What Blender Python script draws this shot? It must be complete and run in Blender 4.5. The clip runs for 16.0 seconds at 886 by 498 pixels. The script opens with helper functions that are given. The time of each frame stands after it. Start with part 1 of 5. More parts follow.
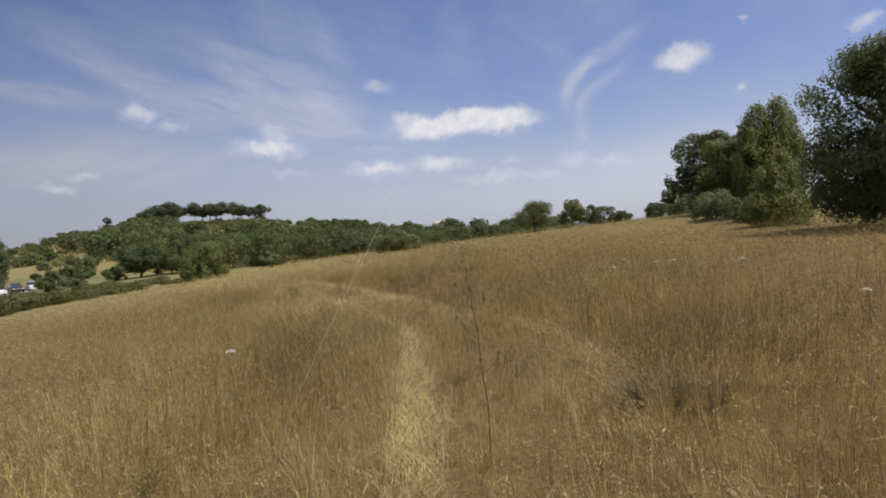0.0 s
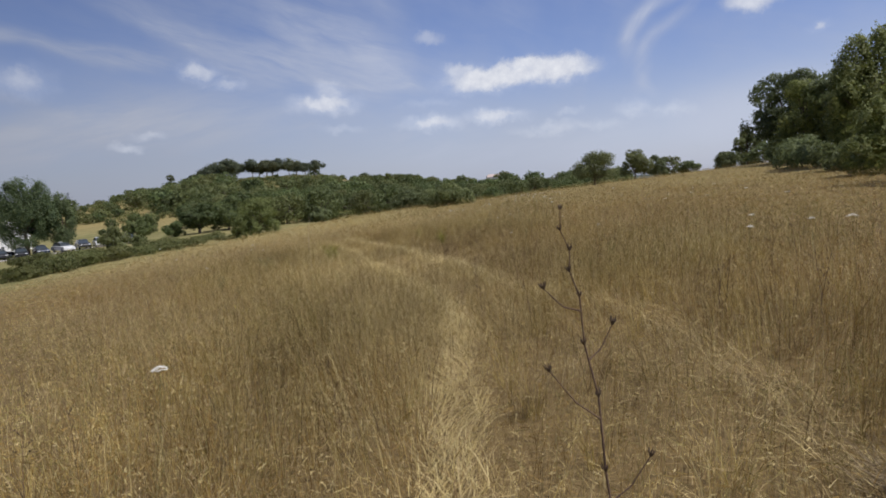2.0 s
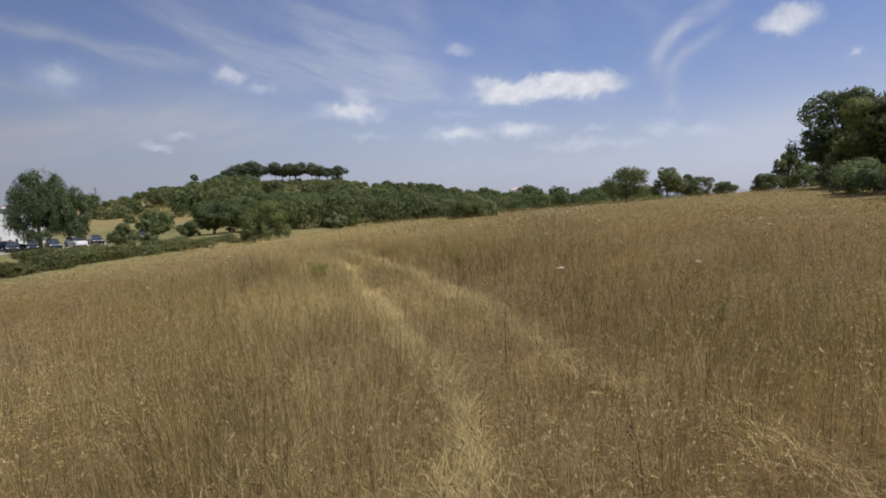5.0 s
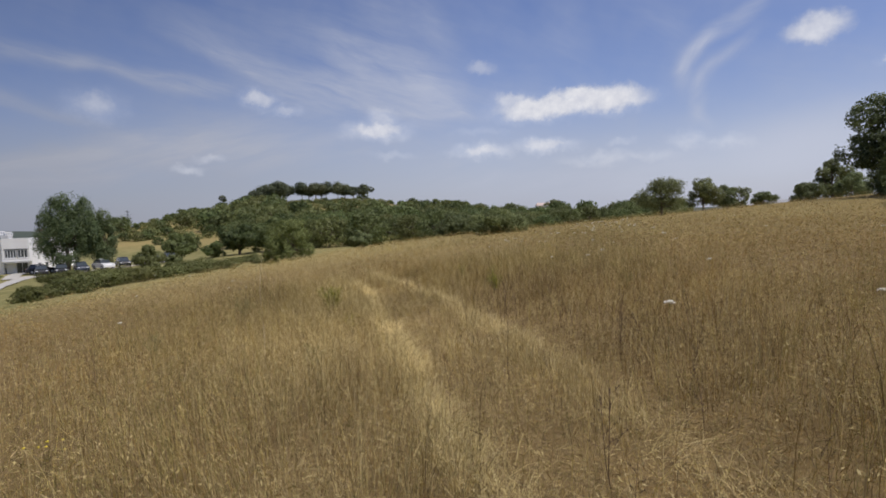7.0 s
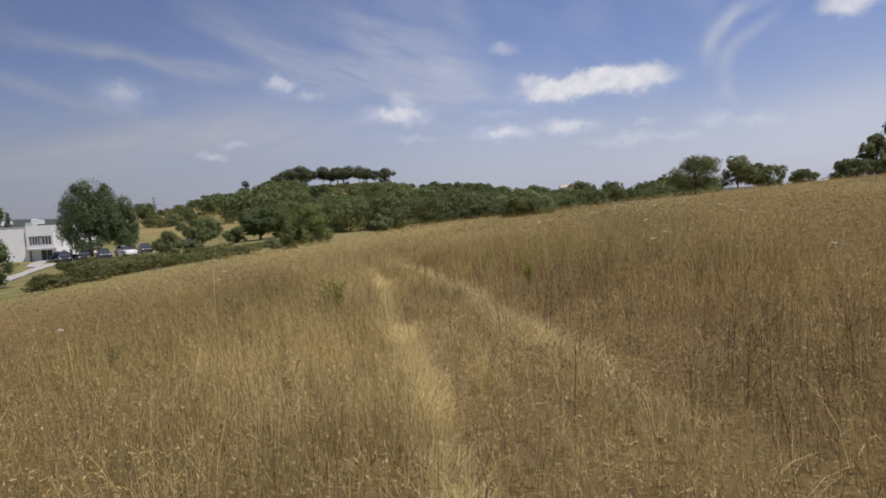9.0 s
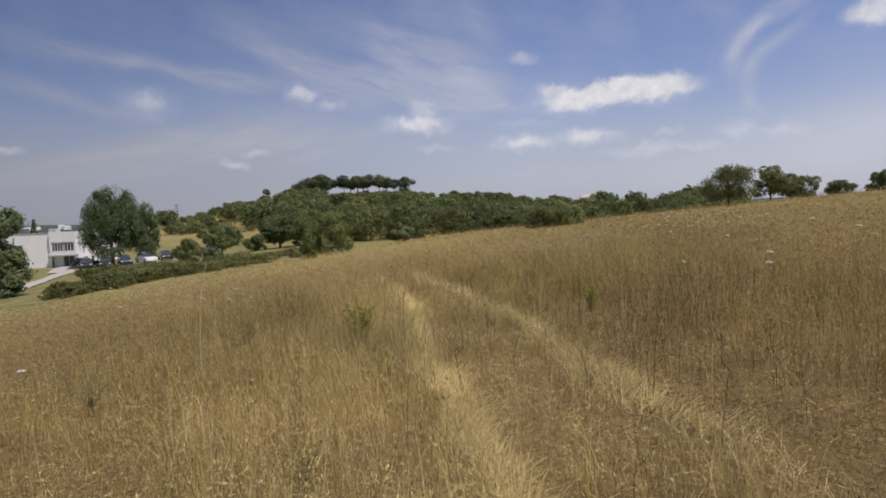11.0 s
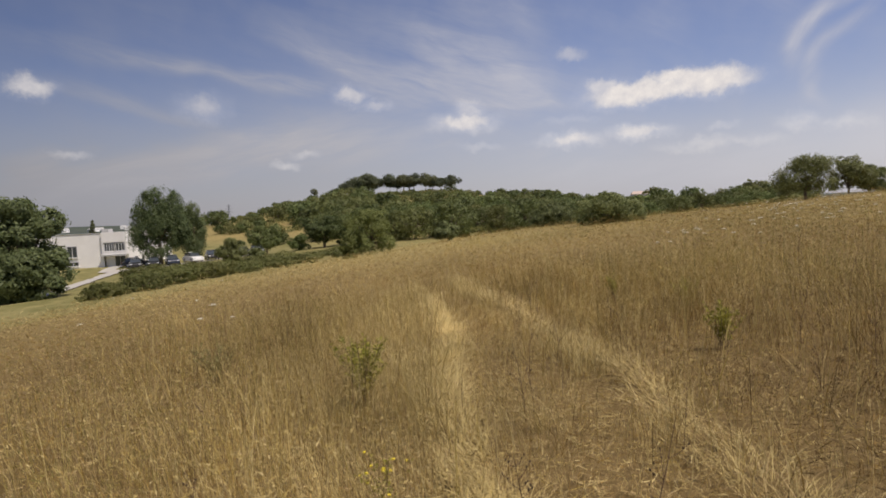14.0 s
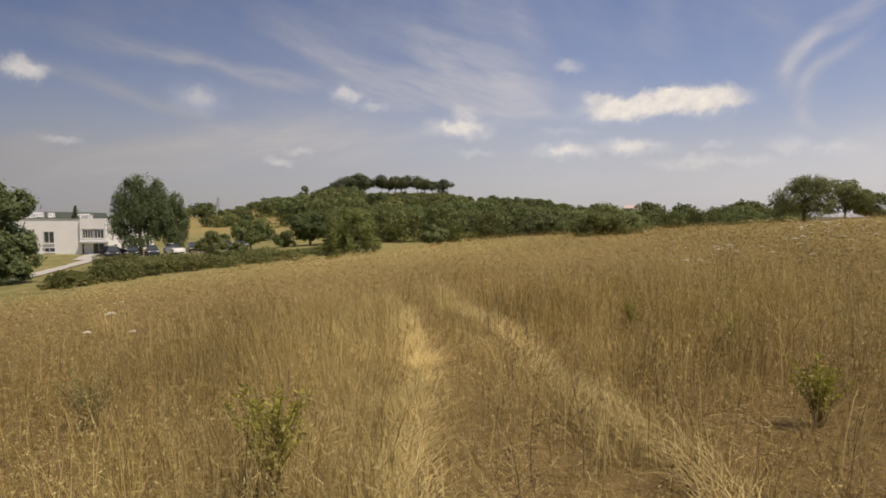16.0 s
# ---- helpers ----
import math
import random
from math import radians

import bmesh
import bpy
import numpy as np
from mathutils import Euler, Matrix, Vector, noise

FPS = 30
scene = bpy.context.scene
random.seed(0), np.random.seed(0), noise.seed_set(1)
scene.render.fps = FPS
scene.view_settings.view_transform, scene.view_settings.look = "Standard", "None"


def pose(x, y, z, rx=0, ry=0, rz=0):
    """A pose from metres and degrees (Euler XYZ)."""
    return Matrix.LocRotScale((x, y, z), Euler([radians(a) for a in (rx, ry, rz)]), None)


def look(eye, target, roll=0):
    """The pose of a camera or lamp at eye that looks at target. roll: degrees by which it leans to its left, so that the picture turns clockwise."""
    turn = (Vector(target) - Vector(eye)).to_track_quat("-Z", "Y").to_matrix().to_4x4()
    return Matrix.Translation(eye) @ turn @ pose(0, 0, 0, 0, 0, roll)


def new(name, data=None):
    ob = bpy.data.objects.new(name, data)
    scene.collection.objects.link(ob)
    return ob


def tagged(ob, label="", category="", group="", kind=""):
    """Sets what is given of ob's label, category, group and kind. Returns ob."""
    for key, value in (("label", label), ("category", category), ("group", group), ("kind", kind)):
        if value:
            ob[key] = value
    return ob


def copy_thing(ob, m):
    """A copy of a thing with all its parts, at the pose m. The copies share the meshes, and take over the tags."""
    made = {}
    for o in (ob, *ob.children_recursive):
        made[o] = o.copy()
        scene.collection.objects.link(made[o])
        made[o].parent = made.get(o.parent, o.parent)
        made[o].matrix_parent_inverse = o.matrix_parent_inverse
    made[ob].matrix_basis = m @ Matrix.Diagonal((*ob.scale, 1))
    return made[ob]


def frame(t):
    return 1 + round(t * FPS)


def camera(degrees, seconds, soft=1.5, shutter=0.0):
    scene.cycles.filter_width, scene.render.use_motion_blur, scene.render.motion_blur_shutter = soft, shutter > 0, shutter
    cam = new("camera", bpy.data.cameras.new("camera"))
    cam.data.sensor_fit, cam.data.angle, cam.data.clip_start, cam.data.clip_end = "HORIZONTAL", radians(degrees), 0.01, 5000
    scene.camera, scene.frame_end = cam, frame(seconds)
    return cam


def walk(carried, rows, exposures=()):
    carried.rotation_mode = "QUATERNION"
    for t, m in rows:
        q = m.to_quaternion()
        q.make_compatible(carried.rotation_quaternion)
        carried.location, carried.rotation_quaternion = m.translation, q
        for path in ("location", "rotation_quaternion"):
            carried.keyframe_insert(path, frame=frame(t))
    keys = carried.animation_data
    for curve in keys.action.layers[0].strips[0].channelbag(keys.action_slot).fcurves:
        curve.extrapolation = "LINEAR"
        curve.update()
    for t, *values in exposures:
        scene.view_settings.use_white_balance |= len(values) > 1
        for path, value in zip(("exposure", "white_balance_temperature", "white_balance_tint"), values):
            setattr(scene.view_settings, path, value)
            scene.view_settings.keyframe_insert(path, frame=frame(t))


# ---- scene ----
cam = camera(73.47, 16.0, soft=1.75)
# seconds, place in metres, turn to the left, tilt up and lean to the left in degrees
PATH = [
    (0, -2.026, -16.687, 0.548, -17.23, -1.80, -3.30),
    (0.5, -1.832, -16.071, 0.506, -15.81, -4.05, -3.95),
    (1, -1.595, -15.500, 0.511, -14.12, -3.86, -3.11),
    (1.5, -1.493, -14.937, 0.478, -11.78, -4.15, -4.41),
    (2, -1.339, -14.312, 0.456, -11.78, -5.85, -3.86),
    (2.5, -1.116, -13.614, 0.536, -10.43, -2.55, -3.50),
    (3, -0.958, -12.861, 0.530, -8.90, -2.35, -3.01),
    (3.5, -0.740, -12.122, 0.470, -12.15, -3.41, -4.21),
    (3.7, -0.656, -11.845, 0.452, -11.43, -4.12, -4.15),
    (5.8, -0.482, -10.100, 0.364, -9.89, -4.73, -0.72),
    (6, -0.469, -9.853, 0.348, -9.61, -2.75, -1.25),
    (6.5, -0.392, -9.218, 0.303, -9.31, -4.44, -3.32),
    (7, -0.285, -8.614, 0.301, -7.46, -3.02, -2.34),
    (7.5, -0.193, -8.076, 0.292, -6.57, -3.57, -0.77),
    (8, -0.122, -7.545, 0.268, -8.39, -3.32, -1.43),
    (8.5, -0.070, -7.027, 0.209, -6.60, -5.05, -3.10),
    (8.7, -0.029, -6.823, 0.197, -5.87, -4.47, -3.36),
    (10.8, -0.289, -5.105, 0.229, -3.50, -5.67, -1.84),
    (11, -0.293, -4.928, 0.240, -3.46, -3.55, -2.55),
    (11.5, -0.236, -4.470, 0.211, -5.23, -4.59, -1.86),
    (12, -0.195, -3.882, 0.170, -2.51, -4.00, -3.13),
    (12.5, -0.199, -3.341, 0.181, 0.30, -3.86, -1.38),
    (13, -0.195, -2.863, 0.177, -2.64, -2.73, -0.40),
    (13.5, -0.177, -2.390, 0.121, 0.11, -3.28, -3.26),
    (14, -0.121, -1.908, 0.091, 1.04, -3.46, -2.97),
    (14.5, -0.075, -1.371, 0.056, -3.48, -0.79, -1.07),
    (15, -0.075, -0.855, 0.023, 0.16, -1.99, -0.73),
    (15.5, 0.001, -0.397, 0.038, -0.42, -2.10, 3.23),
    (16, 0.000, 0.000, -0.000, 0.00, -3.07, -0.02),
]
walk(cam, [(t, pose(x, y, z, 90 + up, 0, turn) @ pose(0, 0, 0, 0, 0, lean)) for t, x, y, z, turn, up, lean in PATH],
     exposures=[(0, .02, 6450, 12), (1, -.02, 6350, 12), (2, -.04, 6180, 12), (3.2, -.05, 6150, 12), (7, -.06, 6330, 13), (11.2, -.08, 6570, 14), (13, -.0, 7050, 14), (14.5, -.01, 7250, 14), (16, .02, 7650, 13)])

# ---------------------------------------------------------------- light
SUN_AZ, SUN_EL = 122.0, 60.0  # degrees clockwise from forward, above the horizon
sun_dir = Vector((math.sin(radians(SUN_AZ)) * math.cos(radians(SUN_EL)),
                  math.cos(radians(SUN_AZ)) * math.cos(radians(SUN_EL)), math.sin(radians(SUN_EL))))
sun = new("sun", bpy.data.lights.new("sun", "SUN"))
sun.data.energy, sun.data.angle, sun.data.color = 4.2, radians(0.53), (1.0, 0.95, 0.87)
sun.matrix_world = look((0, 0, 60), Vector((0, 0, 60)) - sun_dir)


class Nodes:
    """Short hand for building a node tree."""

    def __init__(self, tree):
        self.tree = tree
        tree.nodes.clear()

    def add(self, kind, ins=None, operation=None, vector_type=None, interpolation_type=None):
        n = self.tree.nodes.new(kind)
        if operation:
            n.operation = operation
        if vector_type:
            n.vector_type = vector_type
        if interpolation_type:
            n.interpolation_type = interpolation_type
        for k, v in (ins or {}).items():
            s = n.inputs[k]
            if isinstance(v, bpy.types.NodeSocket):
                self.tree.links.new(v, s)
            else:
                s.default_value = v
        return n

    def math(self, op, a, b=0.0, c=0.0, clamp=False):
        n = self.add("ShaderNodeMath", {0: a, 1: b, 2: c}, operation=op)
        n.use_clamp = clamp
        return n.outputs[0]

    def ramp(self, fac, stops, interpolation="LINEAR"):
        n = self.add("ShaderNodeValToRGB", {0: fac})
        e = n.color_ramp.elements
        n.color_ramp.interpolation = interpolation
        while len(e) < len(stops):
            e.new(0.5)
        for el, (p, c) in zip(e, stops):
            el.position, el.color = p, (*c, 1)
        return n.outputs[0]

    def mix(self, fac, a, b, blend="MIX"):
        n = self.add("ShaderNodeMix")
        n.data_type, n.blend_type = "RGBA", blend
        for k, v in ((0, fac), (6, a), (7, b)):
            if isinstance(v, bpy.types.NodeSocket):
                self.tree.links.new(v, n.inputs[k])
            else:
                n.inputs[k].default_value = v
        return n.outputs[2]

    def noise(self, scale, vector=None, detail=3.0, rough=0.55, dist=0.0):
        ins = {"Scale": scale, "Detail": detail, "Roughness": rough, "Distortion": dist}
        if vector is not None:
            ins["Vector"] = vector
        return self.add("ShaderNodeTexNoise", ins).outputs[0]


def make_world():
    w = bpy.data.worlds.new("sky")
    scene.world = w
    w.use_nodes = True
    n = Nodes(w.node_tree)
    sky = n.add("ShaderNodeTexSky")
    sky.sky_type, sky.sun_disc, sky.sun_elevation, sky.sun_rotation = "NISHITA", False, radians(SUN_EL), radians(SUN_AZ)
    sky.air_density, sky.dust_density, sky.ozone_density = 1.0, 0.7, 4.0
    co = n.add("ShaderNodeTexCoord").outputs["Generated"]
    sep = n.add("ShaderNodeSeparateXYZ", {0: co})
    az = n.math("MULTIPLY", n.math("ARCTAN2", sep.outputs[0], sep.outputs[1]), 57.2958)
    el = n.math("MULTIPLY", n.math("ARCSINE", sep.outputs[2]), 57.2958)
    flat = n.add("ShaderNodeCombineXYZ", {0: az, 1: el, 2: 0.0}).outputs[0]

    def warped(scale, amount, detail):
        c = n.add("ShaderNodeTexNoise", {"Vector": flat, "Scale": scale, "Detail": detail, "Roughness": 0.6}).outputs[1]
        off = n.add("ShaderNodeVectorMath", {0: c, 1: (0.5, 0.5, 0.5)}, operation="SUBTRACT").outputs[0]
        off = n.add("ShaderNodeVectorMath", {0: off, 1: (amount, amount, 0.0)}, operation="MULTIPLY").outputs[0]
        return n.add("ShaderNodeVectorMath", {0: flat, 1: off}, operation="ADD").outputs[0]

    def blob(vec, a, e, ra, re, turn, soft):
        m = n.add("ShaderNodeMapping", {"Vector": vec, "Location": (a, e, 0), "Rotation": (0, 0, radians(turn)),
                                        "Scale": (ra, re, 1)}, vector_type="TEXTURE").outputs[0]
        d = n.add("ShaderNodeVectorMath", {0: m}, operation="LENGTH").outputs["Value"]
        mr = n.add("ShaderNodeMapRange", {"Value": d, "From Min": 1.0 + soft, "From Max": 1.0 - soft, "To Min": 0.0, "To Max": 1.0},
                   interpolation_type="SMOOTHSTEP")
        return mr.outputs[0]

    puffy = warped(0.55, 2.0, 4.0)
    wispy = warped(0.13, 1.6, 3.0)
    thick = 0.0
    for a, e, ra, re, s, strength in CUMULUS_BIG + CUMULUS_SMALL:
        v = n.math("MULTIPLY", blob(puffy, a, e, ra, re * .98, 0, min(.9, s + .25)), strength * (1.0 if ra > 2.4 else .85))
        thick = v if isinstance(thick, float) else n.math("MAXIMUM", thick, v)
    bank = blob(wispy, 39.2, 4.2, 12.5, 4.0, 8, .9)  # a pale bank of cloud over the rise
    grain = n.noise(1.0, flat, 5.0, 0.58)
    thick = n.math("MULTIPLY", thick, n.math("MULTIPLY_ADD", grain, 1.0, 0.74, clamp=True))
    thin = 0.0
    # wisps are combed along four slants
    slants = (15, 33, -10, -55)
    for slant in slants:
        combed = n.add("ShaderNodeMapping", {"Vector": wispy, "Rotation": (0, 0, radians(-slant)), "Scale": (11.0, 1.7, 1)}, vector_type="TEXTURE").outputs[0]
        fine = n.noise(1.0, combed, 6.0, 0.62, .4)
        lines = n.math("MULTIPLY_ADD", fine, 2.3, -0.55, clamp=True)
        part_sum = 0.0
        for a, e, ra, re, turn, strength in CIRRUS:
            if min(slants, key=lambda q: abs(q + turn)) != slant:
                continue
            v = n.math("MULTIPLY", blob(wispy, a, e, ra * 1.15, re * 1.7, turn, .97), strength)
            part_sum = v if isinstance(part_sum, float) else n.math("ADD", part_sum, v)
        v = n.math("MULTIPLY", n.math("MINIMUM", part_sum, 0.6), n.math("MULTIPLY_ADD", lines, .66, .13))
        if slant == 15:
            thin, veil = v, n.math("MULTIPLY", n.math("MULTIPLY_ADD", n.noise(.07, flat, 4.0, .6), 2.4, -.8, clamp=True), n.math("MULTIPLY_ADD", fine, .42, .08))
        else:
            thin = n.math("ADD", thin, v)
    # milky air towards the horizon
    low = n.add("ShaderNodeMapRange", {"Value": el, "From Min": 15.0, "From Max": 0.5, "To Min": 0.0, "To Max": 0.68},
                interpolation_type="SMOOTHSTEP").outputs[0]
    cover = n.math("MAXIMUM", n.math("ADD", n.math("ADD", thin, veil), low, clamp=True), thick)
    under = n.math("MULTIPLY_ADD", grain, 2.0, -0.45, clamp=True)
    white = n.mix(under, (5.7, 5.9, 6.5, 1), (8.0, 8.0, 8.0, 1))
    cover = n.math("MAXIMUM", cover, n.math("MULTIPLY", bank, .85))
    # lens darkening painted into the sky and haze colour, dimmer towards the left
    left_dimming = n.add("ShaderNodeMapRange", {"Value": az, "From Min": -50.0, "From Max": 12.0, "To Min": 0.52, "To Max": 1.0}).outputs[0]
    air = n.mix(n.math("ADD", n.math("MULTIPLY", thin, 1.3), n.math("MULTIPLY", bank, .8), clamp=True), (4.28, 4.62, 5.42, 1), (5.5, 5.8, 6.6, 1))
    haze = n.mix(thick, n.mix(1.0, air, left_dimming, "MULTIPLY"), white)
    deep = n.mix(1.0, n.mix(1.0, sky.outputs[0], (1.0, .91, 1.06, 1), "MULTIPLY"), n.math("MULTIPLY_ADD", left_dimming, .9, .1), "MULTIPLY")
    col = n.mix(cover, deep, haze)
    bg = n.add("ShaderNodeBackground", {"Color": col, "Strength": 0.105})
    n.add("ShaderNodeOutputWorld", {"Surface": bg.outputs[0]})


# clouds by direction: azimuth, elevation, half width, half height in degrees, softness, strength
CUMULUS_BIG = [
    (18.0, 9.86, 5.11, 1.18, 0.3, 1),
    (23.2, 10.11, 3.87, 1.14, 0.3, 1),
    (21.1, 10.74, 2.81, 0.77, 0.35, 1),
    (14.8, 10.53, 2.01, 0.80, 0.4, 0.9),
    (11.5, 6.15, 2.60, 0.57, 0.5, 0.85),
    (17.6, 6.39, 2.56, 0.56, 0.5, 0.85),
    (1.7, 8.49, 2.91, 0.84, 0.45, 0.9),
    (2.2, 9.43, 1.40, 0.73, 0.5, 0.8),
    (-8.9, 11.37, 1.47, 0.76, 0.5, 0.85),
    (-6.7, 10.30, 1.28, 0.41, 0.6, 0.7),
    (-22.2, 10.34, 1.85, 1.05, 0.7, 0.7),
    (-34.9, 11.42, 1.63, 0.84, 0.45, 0.9),
    (-15.4, 5.14, 0.91, 0.36, 0.7, 0.6),
    (30.2, 5.89, 1.29, 0.60, 0.6, 0.75),
]
CUMULUS_SMALL = [
    (33.3, 5.51, 1.51, 0.40, 0.7, 0.6),
    (22.6, 4.86, 2.77, 0.49, 0.7, 0.5),
    (26.9, 4.79, 1.72, 0.38, 0.7, 0.5),
    (11.7, 13.74, 1.44, 0.64, 0.8, 0.6),
    (24.4, 6.25, 0.99, 0.29, 0.7, 0.5),
    (-13.5, 6.11, 1.02, 0.31, 0.8, 0.4),
    (-32.5, 6.35, 1.16, 0.31, 0.8, 0.4),
    (39.8, 13.72, 2.12, 1.11, 0.4, 1),
    (44.4, 10.58, 0.56, 0.37, 0.6, 0.8),
    (53.1, 13.99, 0.92, 0.57, 0.7, 0.8),
    (44.8, 15.93, 0.38, 0.22, 0.8, 0.6),
    (11.5, 8.02, 2.07, 0.31, 0.8, 0.4),
    (3.0, 6.17, 1.62, 0.32, 0.8, 0.4),
]
# wisps: azimuth, elevation, half length, half width, turn, strength
CIRRUS = [
    (-32.4, 14.7, 4.1, 0.52, -7, 0.35), (-25.4, 14.0, 3.5, 0.39, -4, 0.5), (-23.4, 13.6, 1.2, 0.27, 0, 0.4), (-20.6, 13.2, 2.0, 0.27, -14, 0.35),
    (-15.6, 12.4, 3.0, 0.44, -7, 0.75), (-12.0, 15.9, 5.2, 0.68, -26, 0.3), (-11.0, 14.8, 3.9, 0.45, -21, 0.5), (-4.2, 12.6, 5.0, 0.58, -15, 0.55),
    (-3.7, 11.8, 4.4, 0.64, -7, 0.45), (-0.4, 15.0, 2.6, 0.6, -27, 0.42), (1.9, 14.7, 5.2, 1.17, -18, 0.35), (3.0, 12.7, 4.6, 1.0, -22, 0.42),
    (3.1, 11.2, 3.7, 0.75, -14, 0.6), (7.8, 10.3, 1.9, 0.37, -19, 0.5), (-1.5, 12.9, 10.2, 2.3, -16, 0.28), (-30.5, 11.2, 2.9, 0.39, -13, 0.3),
    (-27.0, 10.1, 4.2, 0.37, -15, 0.25), (-35.3, 5.7, 1.6, 0.45, 15, 0.5), (-32.8, 6.2, 1.7, 0.24, 16, 0.4), (-30.6, 4.5, 6.5, 0.72, 8, 0.3),
    (-28.8, 4.3, 6.3, 0.93, 14, 0.35), (-19.3, 6.8, 6.1, 0.98, 15, 0.45), (-8.7, 8.1, 9.5, 1.16, 8, 0.3), (-7.5, 6.6, 8.0, 0.85, 5, 0.25),
    (7.1, 18.0, 2.7, 0.75, -50, 0.3), (3.5, 18.5, 3.2, 0.74, -16, 0.25), (6.7, 13.2, 3.7, 0.95, -32, 0.2), (19.6, 16.1, 3.3, 1.04, -74, 0.22),
    (13.7, 17.8, 3.4, 1.02, -34, 0.15), (28.1, 16.3, 2.5, 0.64, -45, 0.25), (33.4, 15.4, 2.4, 0.35, 28, 0.6), (30.9, 13.6, 1.7, 0.34, 46, 0.6),
    (29.7, 11.7, 1.3, 0.35, 86, 0.35), (33.5, 13.1, 1.7, 0.29, 35, 0.4), (31.6, 11.5, 1.4, 0.31, 53, 0.4), (30.8, 9.6, 1.5, 0.35, 87, 0.35),
    (31.2, 7.8, 1.0, 0.27, -53, 0.25), (14.8, 4.3, 12.0, 1.25, -1, 0.25),
]

make_world()


# ---------------------------------------------------------------- materials
def material(name, build, rough=0.8, bump=None, metallic=0.0, translucent=0.0, spec=0.3):
    m = bpy.data.materials.new(name)
    m.use_nodes = True
    n = Nodes(m.node_tree)
    col = build(n)
    b = n.add("ShaderNodeBsdfPrincipled", {"Base Color": col, "Roughness": rough, "Metallic": metallic, "Specular IOR Level": spec})
    if bump:
        b_in = n.add("ShaderNodeBump", {"Height": bump[0](n), "Strength": bump[1], "Distance": bump[2]})
        m.node_tree.links.new(b_in.outputs[0], b.inputs["Normal"])
    out = b.outputs[0]
    if translucent:
        tr = n.add("ShaderNodeBsdfTranslucent", {"Color": col})
        out = n.add("ShaderNodeMixShader", {0: translucent, 1: out, 2: tr.outputs[0]}).outputs[0]
    n.add("ShaderNodeOutputMaterial", {"Surface": out})
    return m


def where(n):
    return n.add("ShaderNodeNewGeometry").outputs["Position"]


def island(n):
    return n.add("ShaderNodeNewGeometry").outputs["Random Per Island"]


def each(n):
    return n.add("ShaderNodeObjectInfo").outputs["Random"]


def tones(*stops, patch=None, patch_scale=0.25, amount=0.5):
    """Colour by island, with broad patches of a second colour."""
    def build(n):
        c = n.ramp(island(n), [(i / max(1, len(stops) - 1), s) for i, s in enumerate(stops)])
        if patch:
            f = n.math("MULTIPLY_ADD", n.noise(patch_scale, where(n), 3.0), 3.0, -1.1, clamp=True)
            c = n.mix(n.math("MULTIPLY", f, amount), c, (*patch, 1))
        return c
    return build


def speckled(a, b, scale, detail=4.0):
    return lambda n: n.mix(n.math("MULTIPLY_ADD", n.noise(scale, where(n), detail), 2.2, -0.6, clamp=True), (*a, 1), (*b, 1))


def meadow(*stops, spread=.5):
    """Colour by blade, lighter and darker by the square metre and by the acre."""
    def build(n):
        c = n.ramp(island(n), [(i / (len(stops) - 1), q) for i, q in enumerate(stops)])
        p = where(n)
        broad = n.math("MULTIPLY_ADD", n.noise(.28, p, 3.0), 3.0 * spread, 1 - 1.5 * spread)
        fine = n.math("MULTIPLY_ADD", n.noise(1.9, p, 3.0), 1.8 * spread, 1 - .9 * spread)
        return n.mix(1.0, c, n.math("MULTIPLY", broad, fine), "MULTIPLY")
    return build


M_GRASS = material("dry_grass", meadow((.37, .272, .075), (.50, .38, .12), (.57, .445, .15), (.44, .335, .095)), .75, translucent=.32)
M_STRAW = material("pale_straw", meadow((.48, .37, .145), (.58, .46, .195), (.68, .56, .27), spread=.4), .65, translucent=.28)
M_HEADS = material("seed_heads", meadow((.42, .325, .12), (.56, .45, .20), (.50, .39, .15), (.66, .54, .27), spread=.4), .8, translucent=.3)
M_BLEACHED = material("bleached_straw", speckled((.68, .58, .38), (.54, .44, .26), 9.0), .6, translucent=.35)
M_DEAD = material("dead_weeds", meadow((.18, .118, .048), (.295, .205, .088), (.41, .305, .142), (.51, .40, .205)), .85, translucent=.15)
M_UMBER = material("withered_stems", meadow((.105, .066, .028), (.185, .122, .052), (.265, .182, .08)), .85, translucent=.15)
M_OLIVE = material("olive_weeds", meadow((.18, .158, .048), (.262, .224, .068), (.345, .288, .096)), .75, translucent=.32)
M_RUST = material("rusty_grass", meadow((.25, .15, .041), (.36, .23, .063), (.305, .196, .05)), .8, translucent=.25)


